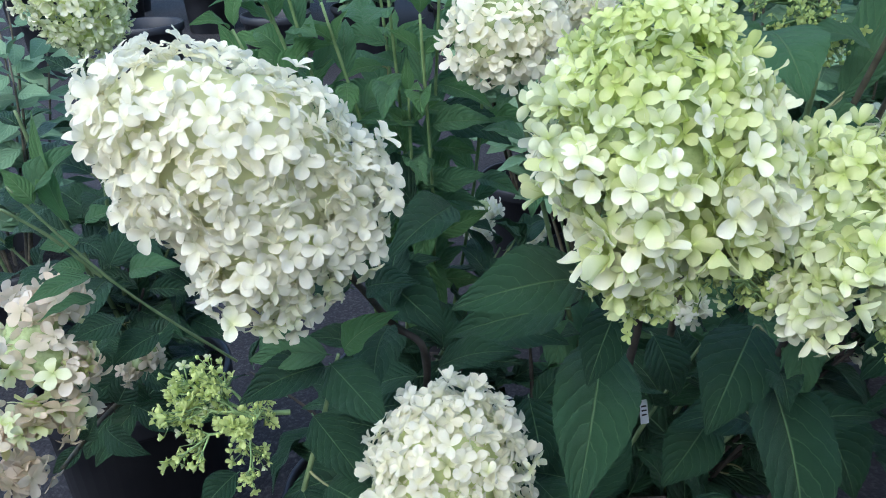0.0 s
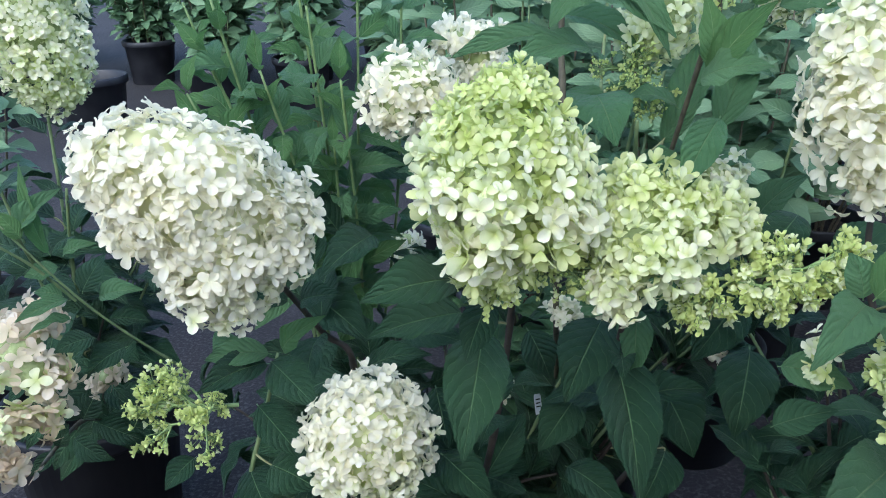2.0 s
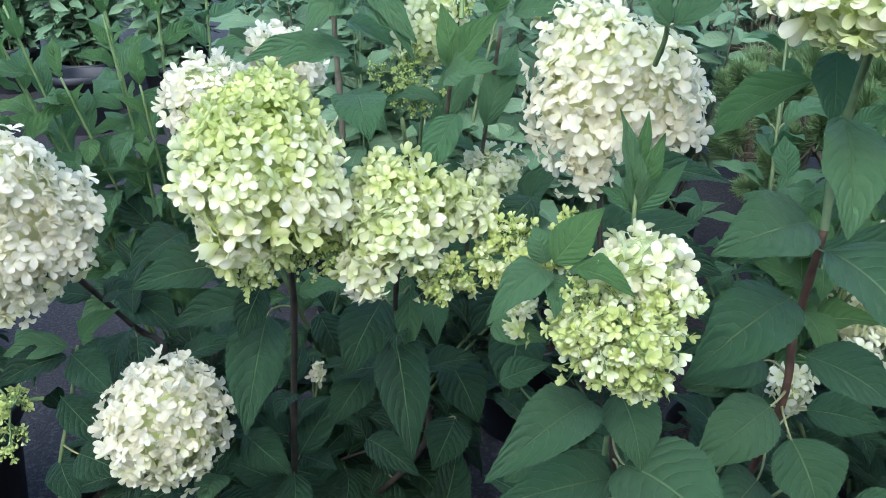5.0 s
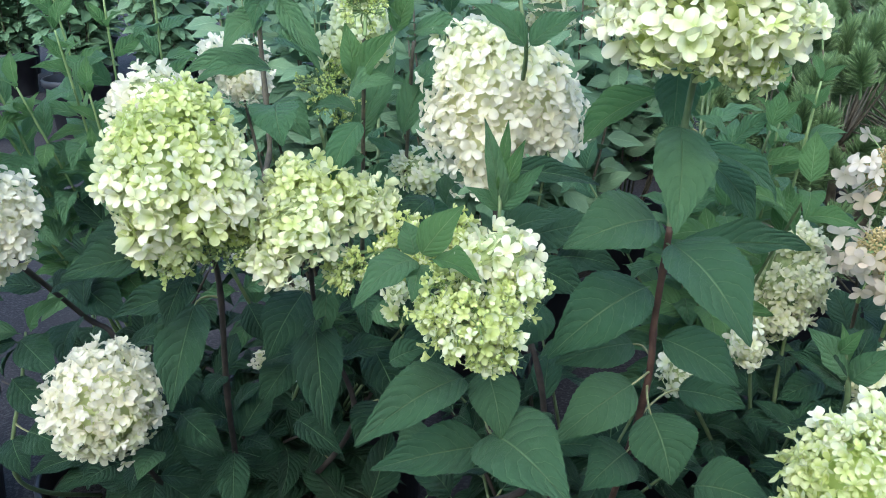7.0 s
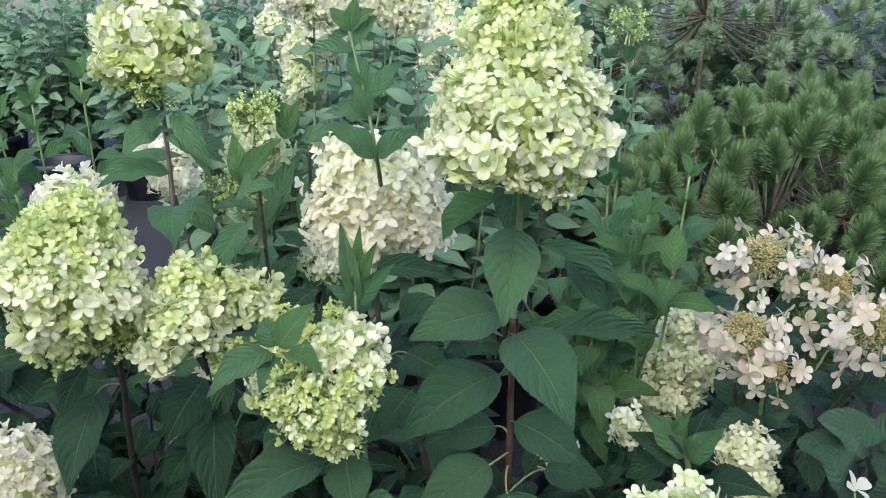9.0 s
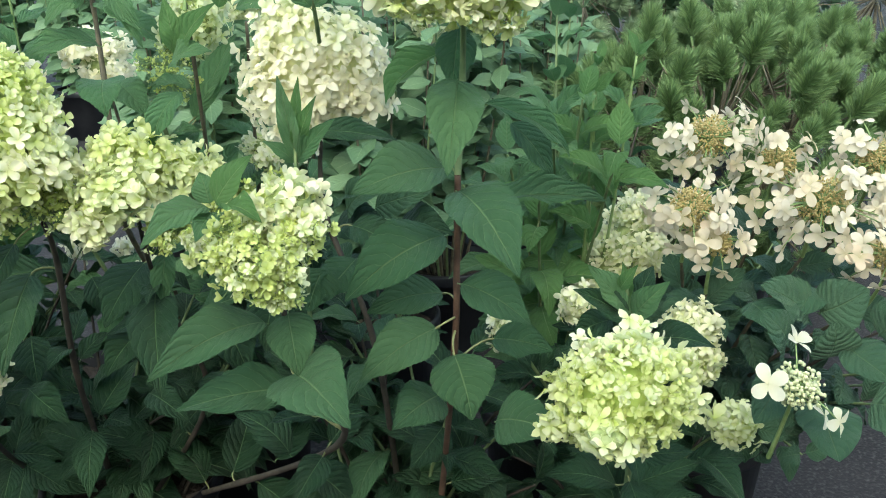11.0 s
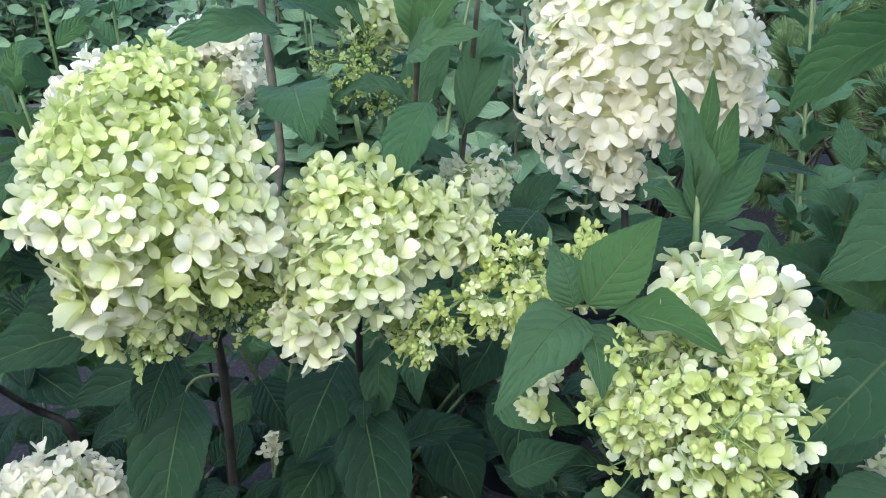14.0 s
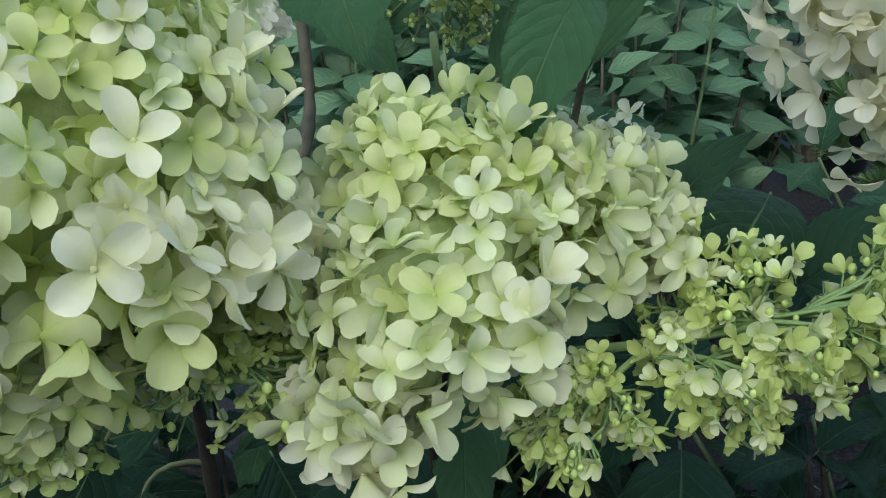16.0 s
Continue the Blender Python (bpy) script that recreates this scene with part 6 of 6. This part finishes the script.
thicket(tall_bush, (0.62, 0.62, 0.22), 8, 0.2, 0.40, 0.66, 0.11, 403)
thicket(back_bush, (0.30, 1.18, 0.22), 8, 0.2, 0.50, 0.85, 0.11, 404, tone="fresh")
thicket(round_bush, (0.93, 0.62, 0.22), 5, 0.2, 0.40, 0.60, 0.11, 405)
thicket(green_bush, (0.92, 1.02, 0.22), 6, 0.2, 0.50, 0.85, 0.11, 406, tone="fresh")
thicket(blush_bush, (-0.62, 1.22, 0.22), 7, 0.2, 0.45, 0.80, 0.11, 407)

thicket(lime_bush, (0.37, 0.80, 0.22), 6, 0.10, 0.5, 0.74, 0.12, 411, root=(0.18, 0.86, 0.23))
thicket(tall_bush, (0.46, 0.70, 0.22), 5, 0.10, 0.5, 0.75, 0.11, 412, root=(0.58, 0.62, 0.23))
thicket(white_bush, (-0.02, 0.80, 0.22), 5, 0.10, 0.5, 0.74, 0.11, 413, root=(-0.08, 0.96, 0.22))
thicket(lace_bush, (1.32, 0.66, 0.22), 7, 0.16, 0.35, 0.62, 0.085, 415, tone="round", root=(1.18, 0.86, 0.23))
thicket(lace_bush, (1.15, 0.85, 0.22), 8, 0.22, 0.4, 0.7, 0.08, 414, tone="round")
flower_head(back_bush, "small white flower head low in the shade", [(-0.001, 1.252, 0.604, 0.038, 0.024), (-0.002, 1.229, 0.580, 0.027, 0.022), (0.085, 1.236, 0.575, 0.023, 0.023)], size=0.028, mix=[(2, "white")], forms=("half", "open"), pack=0.4, jitter=0.5, seed=301, single=False)
flower_head(back_bush, "white flower tip half hidden by leaves", [(0.231, 0.772, 0.696, 0.026, 0.011), (0.160, 0.808, 0.564, 0.013, 0.008), (0.442, 0.821, 0.608, 0.016, 0.010)], size=0.022, mix=[(2, "white")], forms=("half", "open"), pack=0.45, jitter=0.5, seed=302, single=False)
flower_head(back_bush, "white flower head high at the back", [(0.375, 1.480, 1.262, 0.088, 0.06), (0.415, 1.470, 1.225, 0.06, 0.045)], blend=0.01, size=0.028, mix=[(0.3, "cream"), (2, "white")], forms=("half", "cup", "open"), pack=0.32, jitter=0.5, seed=303, single=False)
flower_head(back_bush, "white flower head high at the back", [(0.560, 1.460, 1.250, 0.075, 0.07), (0.600, 1.450, 1.215, 0.05, 0.05)], blend=0.01, size=0.028, mix=[(0.3, "cream"), (2, "white")], forms=("half", "cup", "open"), pack=0.32, jitter=0.5, seed=304, single=False)
for top in ((0.390, 1.475, 1.225), (0.575, 1.458, 1.205)):
    cane = stem(back_bush, [(0.33, 1.20, 0.22), (0.5 * top[0] + 0.17, 1.40, 0.75), top], 0.0055, 0.003, STEM_GREEN)
    leafy(back_bush, cane, [(0.33, 1.20, 0.22), (0.5 * top[0] + 0.17, 1.40, 0.75), top], 0.5, 0.93, 0.06, 0.10, tone="fresh", seed=int(top[0] * 1000), skip=0.1)
plant_label((0.209, 0.815, 0.516), 20, -20, 0.010, 0.028)
# ------------------------------------------------------------------ rows behind
row_shrub((1.20, 2.30), 1.10, 0.24, 16, 0.100, "leafy hydrangea shrub with fresh green shoots", heads=0, head_hue=(("white", "cream"), ("cream", "pale")), seed=200, step=0.038)
row_shrub((0.62, 1.50), 1.13, 0.22, 14, 0.100, "dense green hydrangea shrub with white flower heads", heads=2, head_hue=(("white", "cream"), ("cream", "pale")), seed=201, step=0.038)
row_shrub((0.24, 1.80), 1.15, 0.24, 16, 0.100, "dense green hydrangea shrub with white flower heads", heads=3, head_hue=(("white", "cream"), ("cream", "pale")), seed=202, step=0.038)
row_shrub((0.85, 1.85), 1.16, 0.22, 16, 0.100, "dense green hydrangea shrub with white flower heads", heads=3, head_hue=(("white", "cream"), ("cream", "pale")), seed=203, step=0.038)
row_shrub((0.52, 2.15), 1.18, 0.26, 16, 0.100, "dense green hydrangea shrub with white flower heads", heads=3, head_hue=(("white", "cream"), ("cream", "pale")), seed=204, step=0.038)
row_shrub((0.10, 2.35), 1.15, 0.26, 16, 0.110, "dense green hydrangea shrub with white flower heads", heads=2, head_hue=(("white", "cream"), ("cream", "pale")), seed=205, step=0.038)
row_shrub((0.90, 2.50), 1.20, 0.26, 16, 0.110, "dense green hydrangea shrub with white flower heads", heads=1, head_hue=(("white", "cream"), ("cream", "pale")), seed=206, step=0.038)
row_shrub((-1.15, 1.75), 0.90, 0.20, 9, 0.100, "leafy hydrangea shrub with fresh green shoots", heads=0, head_hue=(("white", "cream"), ("cream", "pale")), seed=207, step=0.038)
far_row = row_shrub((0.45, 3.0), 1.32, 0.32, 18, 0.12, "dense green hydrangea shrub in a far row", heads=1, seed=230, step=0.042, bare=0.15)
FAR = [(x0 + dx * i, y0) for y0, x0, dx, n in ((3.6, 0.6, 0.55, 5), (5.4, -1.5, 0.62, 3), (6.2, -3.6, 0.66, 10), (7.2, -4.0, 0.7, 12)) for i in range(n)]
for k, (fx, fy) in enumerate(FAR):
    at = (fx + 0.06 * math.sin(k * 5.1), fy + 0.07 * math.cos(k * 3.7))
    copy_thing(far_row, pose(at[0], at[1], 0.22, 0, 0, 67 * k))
    pot((at[0], at[1], 0.0), 0.19, 0.32, "black plastic nursery pot in a far row")
for px, py in ((-2.0, 4.6), (-1.35, 4.9), (-2.7, 4.9)):
    pot((px, py, 0.0), 0.2, 0.34, "empty-looking black nursery pot on dark ground")

# ------------------------------------------------------------------ pines
SHOOTS = [pine_shoot(300 + k, 0.075, 850, 0.042, NEEDLE, 0.9) for k in range(5)]
FAR_SHOOTS = [pine_shoot(310 + k, 0.05, 420, 0.05, NEEDLE_HAZED, 0.7) for k in range(3)]
BLUE_SHOOTS = [pine_shoot(320 + k, 0.12, 200, 0.035, BLUE_NEEDLE, 0.6) for k in range(3)]
pot((1.62, 1.75, 0.0), 0.2, 0.3, "wide black nursery pot holding a pine")
pine((1.62, 1.75, 0.25), [(1.55, 1.64, 0.64, 0.28, 0.27), (1.34, 1.64, 0.64, 0.2, 0.24), (1.85, 1.77, 0.62, 0.26, 0.27), (1.60, 1.45, 0.50, 0.24, 0.2), (1.40, 1.45, 0.46, 0.2, 0.2), (1.72, 1.52, 0.60, 0.18, 0.16)], "mounded dwarf pine with upright bright green candles", SHOOTS, 300, 330)
pot((2.15, 2.45, 0.0), 0.2, 0.3, "wide black nursery pot holding a pine")
pine((2.15, 2.45, 0.25), [(2.1, 2.4, 0.62, 0.30, 0.28), (2.4, 2.3, 0.55, 0.25, 0.25)], "mounded dwarf pine with upright bright green candles", SHOOTS, 150, 331)
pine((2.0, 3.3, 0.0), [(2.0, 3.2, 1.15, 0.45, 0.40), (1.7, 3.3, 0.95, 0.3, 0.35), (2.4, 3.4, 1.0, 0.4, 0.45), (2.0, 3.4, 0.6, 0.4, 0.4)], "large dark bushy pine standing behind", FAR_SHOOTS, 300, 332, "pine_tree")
pine((3.0, 3.0, 0.0), [(2.95, 3.0, 0.9, 0.3, 0.5), (3.2, 3.0, 0.5, 0.35, 0.4)], "grey-blue conifer with fine short needles", BLUE_SHOOTS, 110, 333, "conifer", "conifers")
